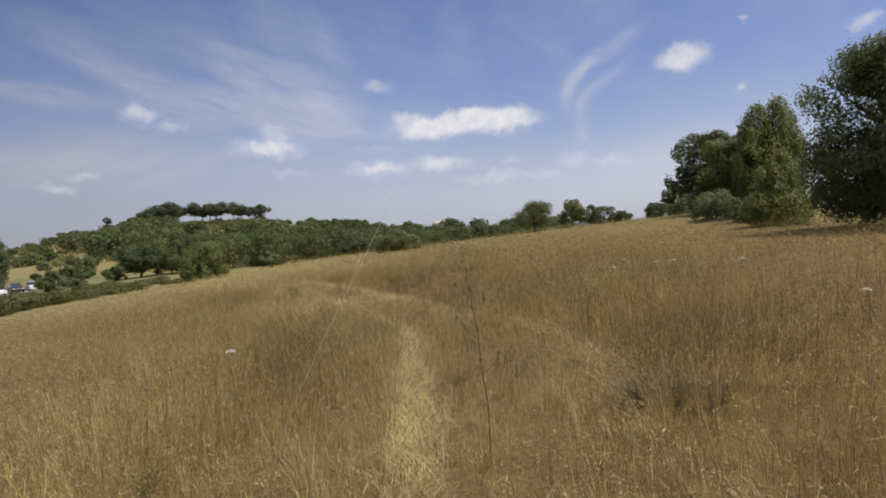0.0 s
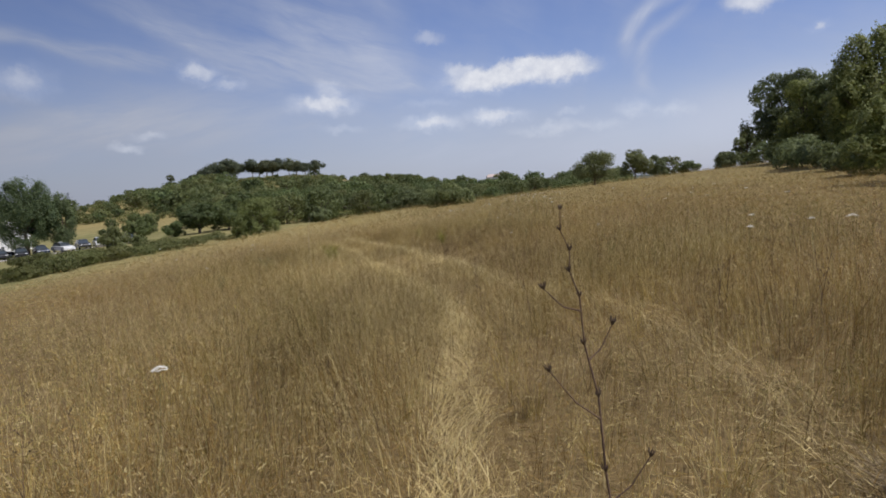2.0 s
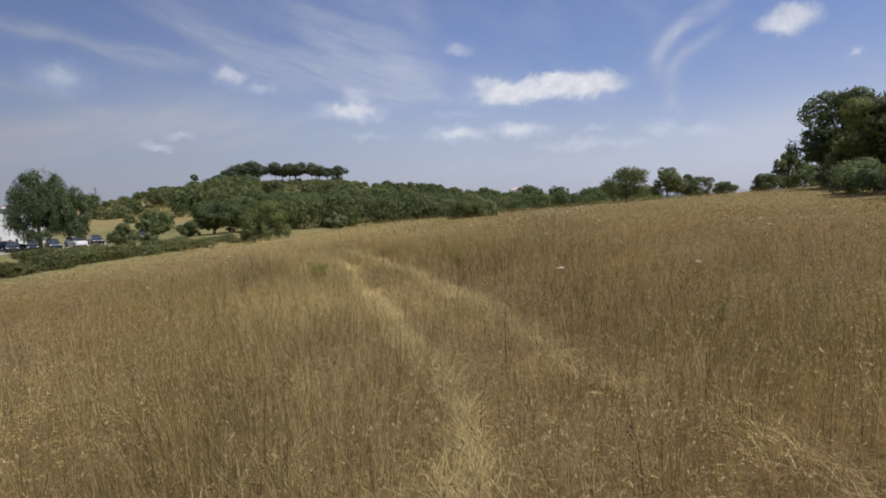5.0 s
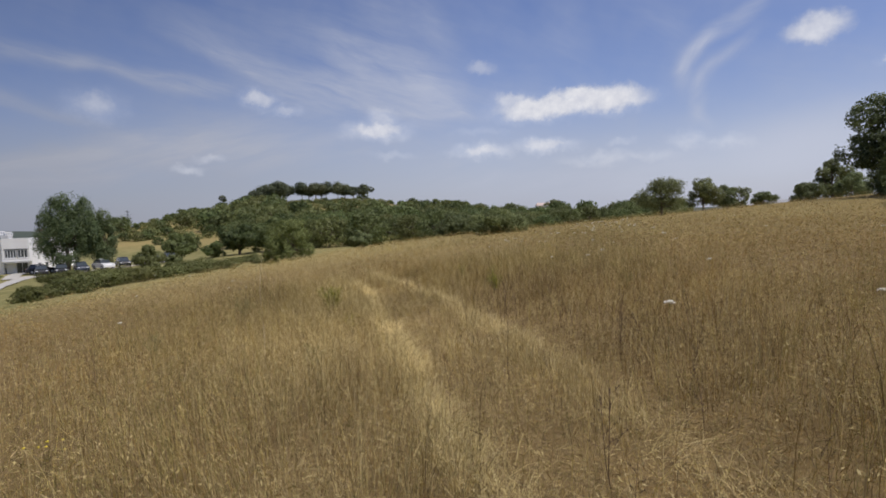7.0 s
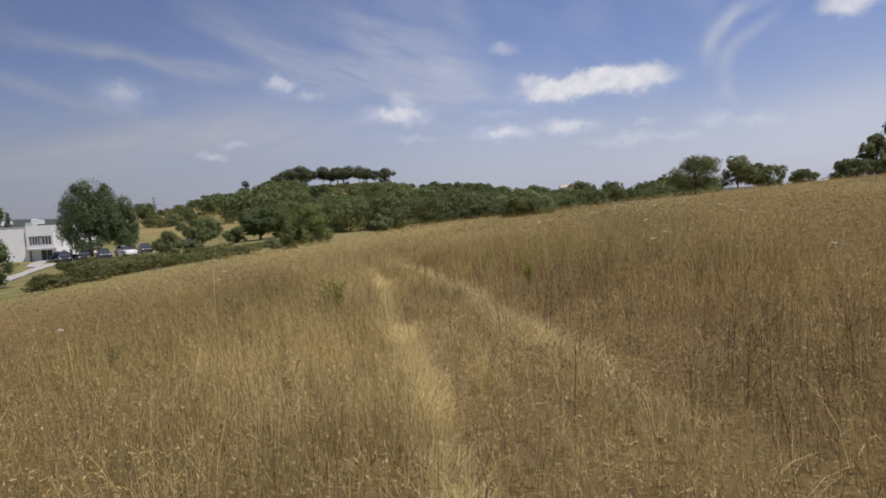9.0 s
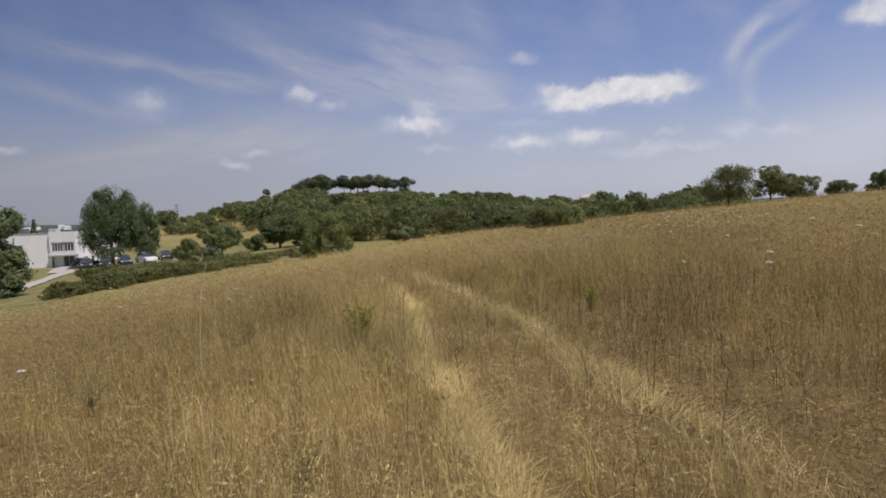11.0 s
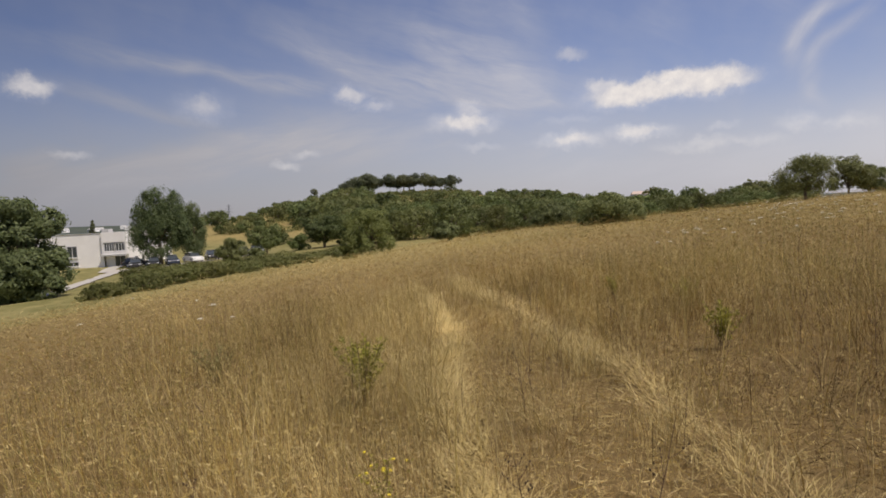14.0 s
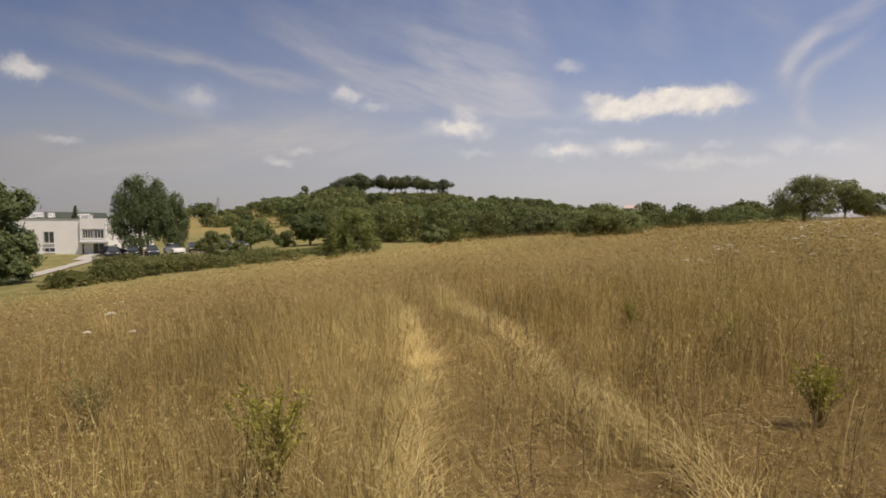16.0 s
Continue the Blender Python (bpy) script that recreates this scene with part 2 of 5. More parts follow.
def field_colour(n):
    p = where(n)
    # brown thatch and soil under the thick grass, tan turf farther off
    thatch = n.mix(n.math("MULTIPLY_ADD", n.noise(22.0, p, 6.0, .75), 3.0, -1.0, clamp=True), (.105, .07, .03, 1), (.235, .168, .076, 1))
    thatch = n.mix(n.math("MULTIPLY_ADD", n.noise(2.2, p, 4.0, .6), 2.4, -0.8, clamp=True), thatch, (.20, .138, .058, 1))
    c = n.mix(n.math("MULTIPLY_ADD", n.noise(0.09, p, 4.0), 2.6, -0.8, clamp=True), (.31, .25, .098, 1), (.235, .205, .078, 1))
    c = n.mix(n.math("MULTIPLY_ADD", n.noise(9.0, p, 6.0, .7), 2.4, -0.9, clamp=True), c, (.20, .14, .065, 1))
    c = n.mix(n.math("MULTIPLY_ADD", n.noise(1.3, p, 3.0, .6), 2.0, -0.85, clamp=True), c, (.36, .28, .125, 1))
    sep = n.add("ShaderNodeSeparateXYZ", {0: p})
    rise = n.add("ShaderNodeMapRange", {"Value": sep.outputs[0], "From Min": 3.0, "From Max": 13.0, "To Min": 0.0, "To Max": .75}).outputs[0]
    c = n.mix(n.math("MULTIPLY", rise, n.math("MULTIPLY_ADD", n.noise(.16, p, 4.0), 2.0, -.3, clamp=True)), c, (.17, .122, .046, 1))
    far_off = n.add("ShaderNodeMapRange", {"Value": n.add("ShaderNodeVectorMath", {0: p, 1: (0, -4, 0)}, operation="DISTANCE").outputs["Value"], "From Min": 14.0, "From Max": 42.0}).outputs[0]
    c = n.mix(far_off, thatch, c)
    # greener grass down in the hollow
    low = n.add("ShaderNodeMapRange", {"Value": sep.outputs[2], "From Min": -3.6, "From Max": -4.8}).outputs[0]
    green = n.mix(n.math("MULTIPLY_ADD", n.noise(0.35, p, 6.0, .7), 3.0, -1.0, clamp=True), (.13, .13, .046, 1), (.29, .25, .11, 1))
    c = n.mix(low, c, green)
    # woods on the far hills
    away = n.add("ShaderNodeMapRange", {"Value": n.add("ShaderNodeVectorMath", {0: p}, operation="LENGTH").outputs["Value"], "From Min": 330.0, "From Max": 480.0}).outputs[0]
    wood = n.mix(n.math("MULTIPLY_ADD", n.noise(0.02, p, 6.0, .7), 2.6, -0.8, clamp=True), (.05, .065, .055, 1), (.09, .105, .08, 1))
    return n.mix(away, c, wood)


M_FIELD = material("field", field_colour, .95, bump=(lambda n: n.noise(14.0, where(n), 6.0, .7), .6, .05), spec=.1)


def leaf(name, *stops, vary=.5):
    """Leaf colour by leaf, with whole crowns darker or yellower than others."""
    def build(n):
        c = n.ramp(island(n), [(i / (len(stops) - 1), s) for i, s in enumerate(stops)])
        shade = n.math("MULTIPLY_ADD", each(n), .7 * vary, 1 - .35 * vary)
        c = n.mix(1.0, c, shade, "MULTIPLY")
        gold = n.math("FRACT", n.math("MULTIPLY", each(n), 7.31))
        return n.mix(n.math("MULTIPLY", n.math("POWER", gold, 2.0), .8 * vary), c, (.23, .215, .075, 1))
    return material(name, build, .6, translucent=.45, spec=.35)


M_OAK = leaf("oak_leaves", (0.098, 0.124, 0.055), (0.155, 0.190, 0.076), (0.218, 0.247, 0.101))
M_WOOD = leaf("woodland_leaves", (0.072, 0.100, 0.038), (0.120, 0.156, 0.052), (0.170, 0.212, 0.070), vary=.65)
M_LIGHTLEAF = leaf("light_leaves", (.128, .165, .048), (.198, .234, .070), (.27, .29, .098), vary=.15)
M_WILLOW = leaf("willow_leaves", (0.144, 0.175, 0.048), (0.228, 0.258, 0.072), (0.312, 0.324, 0.108), vary=.1)
M_POPLAR = leaf("poplar_leaves", (0.081, 0.119, 0.051), (0.132, 0.176, 0.073), (0.186, 0.229, 0.102), vary=.2)
M_OLIVETREE = leaf("olive_leaves", (0.124, 0.156, 0.058), (0.195, 0.227, 0.085), (0.260, 0.280, 0.117))
M_SAGETREE = leaf("sage_bush_leaves", (.125, .162, .066), (.185, .222, .09), (.245, .275, .12), vary=.1)
M_PINE = leaf("pine_needles", (0.075, 0.096, 0.057), (0.117, 0.140, 0.078), (0.156, 0.179, 0.101), vary=.3)
M_BRAMBLE = leaf("bramble_leaves", (.095, .115, .036), (.145, .16, .05), (.20, .20, .07), vary=.5)
M_BARK = material("bark", speckled((.10, .075, .055), (.20, .16, .12), 6.0), .9, bump=(lambda n: n.noise(12.0, where(n), 5.0), .7, .03))
M_WHITE = material("white_render", speckled((.90, .89, .87), (.82, .81, .79), 0.6), .85)
M_GLASS = material("dark_glass", lambda n: (.05, .06, .07, 1), .08, spec=.6)
M_ROAD = material("road", speckled((.40, .37, .33), (.50, .46, .41), 0.8), .9)
M_FRAME = material("window_frame", lambda n: (.55, .56, .57, 1), .5)
M_TYRE = material("tyre", lambda n: (.02, .02, .02, 1), .8)
LANE = [(-35.5, 46.5), (-39.3, 57.6), (-43.2, 67), (-47.4, 78.5), (-49.0, 85.0)]
PARKING = [(-51.0, 83.0), (-46, 86.8), (-37, 95), (-33.5, 99)]
M_PAVE = material("pale_concrete", speckled((.47, .45, .41), (.37, .35, .31), 1.6), .9)
M_CONCRETE = material("grey_concrete", speckled((.42, .42, .41), (.52, .51, .50), 0.7), .9)
M_CARDARK = material("dark_car_paint", lambda n: (.022, .023, .026, 1), .25, spec=.6)
M_CARBLUE = material("blue_car_paint", lambda n: (.03, .04, .065, 1), .25, spec=.6)
M_CARWHITE = material("white_car_paint", lambda n: (.72, .72, .71, 1), .25, spec=.6)
M_RED = material("tail_light_red", lambda n: (.25, .02, .02, 1), .3)
M_TILE = material("roof_tiles", speckled((.36, .17, .11), (.46, .25, .18), 1.4), .85)
M_STEEL = material("galvanised_steel", speckled((.28, .29, .30), (.36, .37, .38), 3.0), .5, metallic=.6)
M_FRESH = material("fresh_leaves", tones((.25, .26, .042), (.36, .355, .062), (.46, .43, .097)), .6, translucent=.45)
M_OLIVEPLANT = material("dull_leaves", tones((.18, .185, .05), (.26, .25, .075), (.34, .31, .11)), .65, translucent=.4)
M_SAGE = material("sage_leaves", tones((.26, .255, .10), (.36, .345, .14), (.45, .42, .19)), .75, translucent=.4)
M_YELLOW = material("yellow_petals", lambda n: (.72, .58, .04, 1), .6)
M_PETAL = material("white_petals", tones((.74, .72, .62), (.84, .82, .74)), .7, translucent=.3)
M_STEMGREEN = material("green_stem", speckled((.20, .20, .07), (.30, .26, .11), 9.0), .8)
M_DARKSTEM = material("dark_stem", speckled((.09, .055, .035), (.17, .11, .07), 9.0), .85)
M_KNOT = material("seed_knots", speckled((.06, .04, .025), (.13, .09, .055), 20.0), .9)
M_TWIG = material("dead_twigs", speckled((.24, .178, .098), (.42, .33, .195), 14.0), .9, translucent=.2)
M_STEM = material("plant_stem", speckled((.16, .12, .06), (.26, .20, .10), 8.0), .85)


M_PINKTILE = material("faded_roof_tiles", speckled((.46, .36, .31), (.54, .44, .39), 1.4), .85)


# ---------------------------------------------------------------- mesh helpers
def mesh_of(name, verts, faces):
    """A mesh from arrays: verts (n, 3), faces (m, k) with k corners each."""
    me = bpy.data.meshes.new(name)
    verts, faces = np.asarray(verts, np.float32), np.asarray(faces, np.int32)
    me.vertices.add(len(verts))
    me.vertices.foreach_set("co", verts.ravel())
    k = faces.shape[1]
    me.loops.add(faces.size)
    me.loops.foreach_set("vertex_index", faces.ravel())
    me.polygons.add(len(faces))
    me.polygons.foreach_set("loop_start", np.arange(0, faces.size, k, dtype=np.int32))
    me.update(calc_edges=True)
    return me


def part(name, data, mat, parent=None, label=""):
    """Links a mesh, or a bmesh, as one object under its thing."""
    if isinstance(data, bmesh.types.BMesh):
        bm, data = data, bpy.data.meshes.new(name)
        bm.to_mesh(data)
        bm.free()
    if mat and not data.materials:
        data.materials.append(mat)
    ob = new(name, data)
    ob.parent = parent
    return tagged(ob, label)


def box(bm, x0, y0, z0, x1, y1, z1, bevel=0.0):
    r = bmesh.ops.create_cube(bm, size=1, matrix=Matrix.LocRotScale(((x0 + x1) / 2, (y0 + y1) / 2, (z0 + z1) / 2), None,
                                                                    (abs(x1 - x0), abs(y1 - y0), abs(z1 - z0))))
    if bevel:
        edges = {e for v in r["verts"] for e in v.link_edges}
        bmesh.ops.bevel(bm, geom=list(edges), offset=bevel, segments=2, affect="EDGES", profile=.5)
    return bm


def tube(bm, pts, radii, sides=6):
    """A tapering tube along points."""
    rings = []
    for i, p in enumerate(pts):
        p = Vector(p)
        d = (Vector(pts[min(i + 1, len(pts) - 1)]) - Vector(pts[max(i - 1, 0)])).normalized()
        q = d.to_track_quat("Z", "Y")
        rings.append([bm.verts.new(p + q @ Vector((radii[i] * math.cos(2 * math.pi * k / sides), radii[i] * math.sin(2 * math.pi * k / sides), 0)))
                      for k in range(sides)])
    for a, b in zip(rings, rings[1:]):
        for k in range(sides):
            bm.faces.new((a[k], a[(k + 1) % sides], b[(k + 1) % sides], b[k]))
    bm.faces.new(rings[-1])
    return bm


# ---------------------------------------------------------------- ground
def smooth(v, a, b):
    s = np.clip((v - a) / (b - a), 0, 1)  # a may lie above b
    return s * s * (3 - 2 * s)


def soft_max(a, b, k):
    return 0.5 * (a + b + np.sqrt((a - b) ** 2 + k * k))


def wave(x, y):
    return (np.sin(x * .83 + 1.3 * np.sin(y * .31)) * np.sin(y * .71 + .7) + .6 * np.sin(x * 1.9 + y * 1.3) * np.sin(y * 2.3 - x * .7)) * .03


def field_edge(y):
    """Where the meadow tips over towards the hollow."""
    return np.minimum(-16.5 + .32 * np.maximum(y - 15, 0), -4.5)


def height(x, y):
    """The lie of the land; the eye at the end of the walk is at z = 0."""
    x, y = np.asarray(x, float), np.asarray(y, float)
    across = np.where(x < 8, .088 * x, .704 + (x - 8) * (.022 + .033 * smooth(y, 0, 38)))
    across = np.where(x > 70, .704 + 62 * (.022 + .033 * smooth(y, 0, 38)), across)
    along = np.where(y < 0, -.036 * np.maximum(y, -60), -.013 * y) - .02 * np.maximum(y - 40, 0) - .03 * np.maximum(y - 66, 0)
    along = along - .013 * np.clip(y - 28, 0, 40) * smooth(x, 5, -6)
    edge = field_edge(y)
    field = -1.56 + across + along - .12 * np.maximum(edge - x, 0)
    basin = -5.95 + .055 * np.clip(x + 46, 0, 26) + .006 * np.clip(y - 95, 0, 400)
    hill = 14.6 * np.where(x < -28, np.exp(-np.abs((x + 28) / 84) ** 3), np.exp(-((x + 28) / 98) ** 2)) * smooth(y, 95, 330) * (1 - .5 * smooth(y, 340, 700))
    far = smooth(np.hypot(x, y), 700, 1600) * (1 + 19 * smooth(x, 0, -700)) * (.55 + .30 * np.sin(x * .0052 + 4.6) * np.cos(y * .0021) + .15 * np.sin(x * .017 + y * .004))
    return soft_max(field, basin, .8) + hill + far + wave(x, y)


def ground_z(x, y):
    return float(height(x, y))


def make_ground():
    def axis(fine, step, far, growth):
        a, s = [fine[0]], step
        while a[-1] < fine[1]:
            a.append(a[-1] + step)
        while a[-1] < far:
            s *= growth
            a.append(a[-1] + s)
        b, s = [fine[0]], step
        while b[-1] > -far:
            s *= growth
            b.append(b[-1] - s)
        return np.array(b[:0:-1] + a)
    xs, ys = axis((-18, 22), .55, 4500, 1.10), axis((-18, 50), .55, 4500, 1.08)
    gx, gy = np.meshgrid(xs, ys)
    v = np.stack([gx, gy, height(gx, gy)], -1).reshape(-1, 3)
    w = len(xs)
    i = (np.arange(len(ys) - 1)[:, None] * w + np.arange(w - 1)[None]).ravel()
    me = mesh_of("ground", v, np.stack([i, i + 1, i + w + 1, i + w], -1))
    me.shade_smooth()
    tagged(part("ground", me, M_FIELD), "dry straw-coloured meadow ground sloping gently down", "ground", kind="structure")


make_ground()

# the two wheel ruts: y and x of the one walked in, and of the other
RUT_A = np.array([(-30, -5.5), (-17, -2.1), (-13.1, -1.2), (-11.2, -.72), (-9.2, -.25), (-8, .1), (-6.3, .38), (-5, .3), (-3.9, .18), (-1.7, .18), (.3, .05), (1.9, -.1),
                  (3.5, -.28), (5.4, -.22), (7.7, -.36), (9.6, -.65), (11.7, -.95), (18, -2.3), (26, -4.6)])
RUT_B = np.array([(-30, -3.4), (-17, -.15), (-14.1, .42), (-13, .62), (-12.2, .95), (-10.6, 1.55), (-9, 1.9), (-5.5, 1.52), (-3.7, 1.68), (-1, 1.52), (.9, 1.44), (2.6, 1.38),
                  (4.4, 1.2), (6.5, .92), (8.2, .68), (9.3, .45), (11.8, .05), (18, -1.0), (26, -3.1)])


def rut_a(y):
    return np.interp(y, RUT_A[:, 0], RUT_A[:, 1])


def rut_b(y):
    return np.interp(y, RUT_B[:, 0], RUT_B[:, 1])


def value_noise(x, y, scale, seed):
    """Smooth noise from 0 to 1 on a lattice."""
    r = np.random.RandomState(seed).rand(256, 256)
    u, v = x * scale + 1000, y * scale + 1000
    i, j = np.floor(u).astype(int), np.floor(v).astype(int)
    f, g = u - i, v - j
    f, g = f * f * (3 - 2 * f), g * g * (3 - 2 * g)
    a = lambda p, q: r[(i + p) % 256, (j + q) % 256]
    return (a(0, 0) * (1 - f) + a(1, 0) * f) * (1 - g) + (a(0, 1) * (1 - f) + a(1, 1) * f) * g


# ---------------------------------------------------------------- grass
rng = np.random.RandomState(7)


def blades(x, y, tall, width, lean, segs, sink=.02, z=None, heading=None, droop=.3):
    """Arrays of blades: segs 1 gives a sliver, 2 and 3 give blades that arch over towards their heading."""
    n = len(x)
    z = height(x, y) - sink if z is None else z
    a = rng.rand(n) * 2 * np.pi if heading is None else heading
    turn = rng.rand(n) * 2 * np.pi
    lx, ly = np.cos(a) * lean * tall, np.sin(a) * lean * tall
    side = np.stack([np.cos(turn) * width / 2, np.sin(turn) * width / 2, 0 * turn], -1)
    up = tall * np.sqrt(np.maximum(1 - lean ** 2, .02))
    base = np.stack([x, y, z], -1)

    def spot(s):
        return base + np.stack([lx * s ** 1.55, ly * s ** 1.55, up * (s * (1 + droop * .5) - droop * .5 * s ** 3)], -1)
    if segs == 1:
        v = np.stack([base - side, base + side, spot(1.0)], 1)
        return v.reshape(-1, 3), (np.arange(n)[:, None] * 3 + np.arange(3)[None])
    rows = [base - side, base + side]
    cuts = (.55,) if segs == 2 else (.4, .75)
    for s, w in zip(cuts, (.85, .6)):
        rows += [spot(s) - side * w, spot(s) + side * w]
    v = np.stack(rows + [spot(1.0)], 1).reshape(-1, 3)
    k = np.arange(n)[:, None] * (2 * segs + 1)
    tri = []
    for q in range(segs - 1):
        tri += [(2 * q, 2 * q + 1, 2 * q + 3), (2 * q, 2 * q + 3, 2 * q + 2)]
    tri.append((2 * segs - 2, 2 * segs - 1, 2 * segs))
    return v, np.concatenate([k + np.array([t]) for t in tri], 0)


def spikelets(x, y, z, size):
    """Small hanging husks, each a pointed lozenge."""
    n = len(x)
    a, tip = rng.rand(n) * 2 * np.pi, rng.rand(n) * 2 * np.pi
    fall = rng.rand(n) * 1.2 - .95
    d = np.stack([np.cos(tip) * np.sqrt(1 - np.minimum(fall ** 2, .96)), np.sin(tip) * np.sqrt(1 - np.minimum(fall ** 2, .96)), fall], -1) * size[:, None]
    w = np.stack([np.cos(a), np.sin(a), .5 * np.sin(tip)], -1) * size[:, None] * .15
    c = np.stack([x, y, z], -1)
    v = np.stack([c, c + d * .45 + w, c + d, c + d * .45 - w], 1).reshape(-1, 3)
    k = np.arange(n)[:, None] * 4
    return v, np.concatenate([k + np.array([[0, 1, 2]]), k + np.array([[0, 2, 3]])], 0)


def joined(chunks):
    vs, fs, o = [], [], 0
    for v, f in chunks:
        vs.append(v)
        fs.append(f + o)
        o += len(v)
    return np.concatenate(vs), np.concatenate(fs)


def scatter(n, x0, x1, y0, y1):
    return x0 + rng.rand(n) * (x1 - x0), y0 + rng.rand(n) * (y1 - y0)


def slivers(x, y, z, length, width, rise):
    """Loose bits of stem and leaf, lying every way; rise is how steeply each one points up."""
    n = len(x)
    a = rng.rand(n) * 2 * np.pi
    flat = np.sqrt(np.maximum(1 - rise ** 2, 0))
    d = np.stack([np.cos(a) * flat, np.sin(a) * flat, rise], -1)
    side = np.cross(d, rng.randn(n, 3))
    side *= (width / 2 / np.maximum(np.linalg.norm(side, axis=1), 1e-6))[:, None]
    c = np.stack([x, y, z], -1)
    v = np.stack([c - side, c + side, c + d * length[:, None]], 1).reshape(-1, 3)
    return v, np.arange(3 * n).reshape(-1, 3)


def combed(x, y):
    """The way that the stems of one patch lean."""
    return 11.0 * value_noise(x, y, .45, 71) + 5.0 * value_noise(x, y, 1.7, 72)


def path_x(y):
    return (rut_a(y) + rut_b(y)) / 2


def in_field(x, y):
    return x > field_edge(y) - 5


def lie_of(x, y):
    """What the meadow is like at each place: trodden, bare, tall, and which plants grow there."""
    at = {}
    v = value_noise
    a, b = rut_a(y), rut_b(y)
    fade = smooth(y, 15.5, 8.5)
    early = smooth(y, -6, -9)
    half = .11 + .06 * early
    ra = np.abs(x - a + .16 * (v(x, y, 1.3, 31) - .5) + .1 * (v(x, y, 3.1, 36) - .5))
    rb = np.abs(x - b + .3 * (v(x, y, .9, 32) - .5) + .12 * (v(x, y, 3.1, 37) - .5))
    at["worn_a"] = smooth(ra, half + .13, half - .05) * fade * (.62 + .38 * smooth(v(x, y, .7, 33), .25, .6)) * (1 - .45 * smooth(y, -7.6, -6.6) * smooth(y, -4.6, -5.6))
    at["worn_b"] = smooth(rb, half + .14, half - .06) * fade * (.25 + .3 * smooth(y, -2, 0) + .5 * smooth(v(x, y, .8, 34), .3, .65)) * (1 - .3 * smooth(y, -7, -9)) * (1 - .6 * smooth(y, -5, -4) * smooth(y, -.8, -1.8))
    at["worn"] = np.maximum(at["worn_a"], at["worn_b"])
    at["between"] = smooth(x, a, a + .25) * smooth(x, b + .1, b - .15) * fade
    # thin trampled ground on the upper side of the second rut
    thin = smooth(x - b, -.1, .2) * smooth(x - b, 2.3, .7) * smooth(y, -8, -5.5) * smooth(y, 8, 4)
    hollow = smooth(np.hypot(x - 2.0, (y + 1.3) * .8), 1.2, .45)  # a bare brown hollow above the second rut
    at["bare"] = np.clip(thin * (.15 + .8 * smooth(v(x, y, .8, 35), .4, .75)) + .6 * at["between"] * smooth(y, -6.5, -4) * smooth(v(x, y, 1.1, 38), .2, .75) + .9 * hollow, 0, 1)
    at["clump"] = .45 * v(x, y, 1.1, 5) + .3 * v(x, y, .4, 4) + .25 * v(x, y, 2.6, 6)
    rise = smooth(x, 2.2, 5)
    tall = .46 + .06 * smooth(x, -1, -4) + .06 * rise - .08 * smooth(np.hypot(x, y), 15, 45)
    tall = tall * (1 - .42 * at["between"] * (1 - .5 * early)) * (1 - .64 * at["bare"]) * (1 - .72 * at["worn"])
    at["tall"] = tall * (.5 + 1.0 * at["clump"])
    at["dense"] = np.clip((1 - .86 * at["worn"]) * (1 - .22 * at["bare"]) * (1 - .3 * at["between"]) * (.3 + 1.25 * at["clump"]), 0, 1)
    left, centre = smooth(x - a, -.8, -2.6), smooth(x - b, .3, -.2) * smooth(x - a, -2.0, -.9) * fade
    lump = lambda seed: .5 * v(x, y, .21, seed) + .3 * v(x, y, .75, seed + 1) + .2 * v(x, y, 2.2, seed + 2)
    crest = smooth(y, 12, 22) * smooth(x, 1.5, -2.5) * smooth(x, field_edge(y) - 3, field_edge(y) + 1.5)
    mauve = smooth(y, 5, 9) * smooth(y, 19, 13) * smooth(x, -1.5, -3.5)
    at["p_olive"] = np.clip(.16 + .2 * left - .1 * centre + .08 * smooth(x, 5, 9) + .5 * smooth(lump(11), .42, .7) * (.55 + .65 * rise) + .26 * rise - .1 * at["bare"] - .1 * crest, 0, .8)
    at["p_rust"] = np.clip(.07 + .5 * smooth(lump(21), .45, .72) + .22 * at["between"] * smooth(y, -2, 3) + .16 * smooth(x - b, 0, .6) * smooth(x - b, 3.5, 1.5) * smooth(y, -9, -3) + .12 * smooth(x, 4, 9) + .45 * smooth(x - b, .9, 2.0) * smooth(x - b, 5, 3) * smooth(y, -6.5, -9), 0, .7)
    at["p_dead"] = np.clip(.04 + .08 * left + .06 * centre + .22 * smooth(lump(41), .5, .75) + .12 * at["bare"] + .14 * mauve + .08 * early - .12 * crest, 0, .7)
    at["p_straw"] = np.clip(.12 - .06 * left + .26 * centre + .3 * smooth(lump(51), .5, .75) * (1 - hollow) + .4 * crest + .25 * at["worn"] + .04 * early, 0, .8)
    at["p_umber"] = np.clip(.05 + .07 * left - .03 * centre + .4 * smooth(x - b, -.1, .6) * smooth(x - b, 4.5, 2) * smooth(y, -5.5, -3) * smooth(y, 6, 3) + .28 * smooth(x - b, 1.2, 2.2) * smooth(x - b, 6, 4) * smooth(y, -7, -9) + .14 * rise + .12 * smooth(x, 5, 9) + .15 * at["bare"] * smooth(x - b, -.2, .2) - .05 * at["worn"] + .4 * hollow, 0, .7)
    return at


def only(lie, keep):
    return {key: q[keep] for key, q in lie.items()}


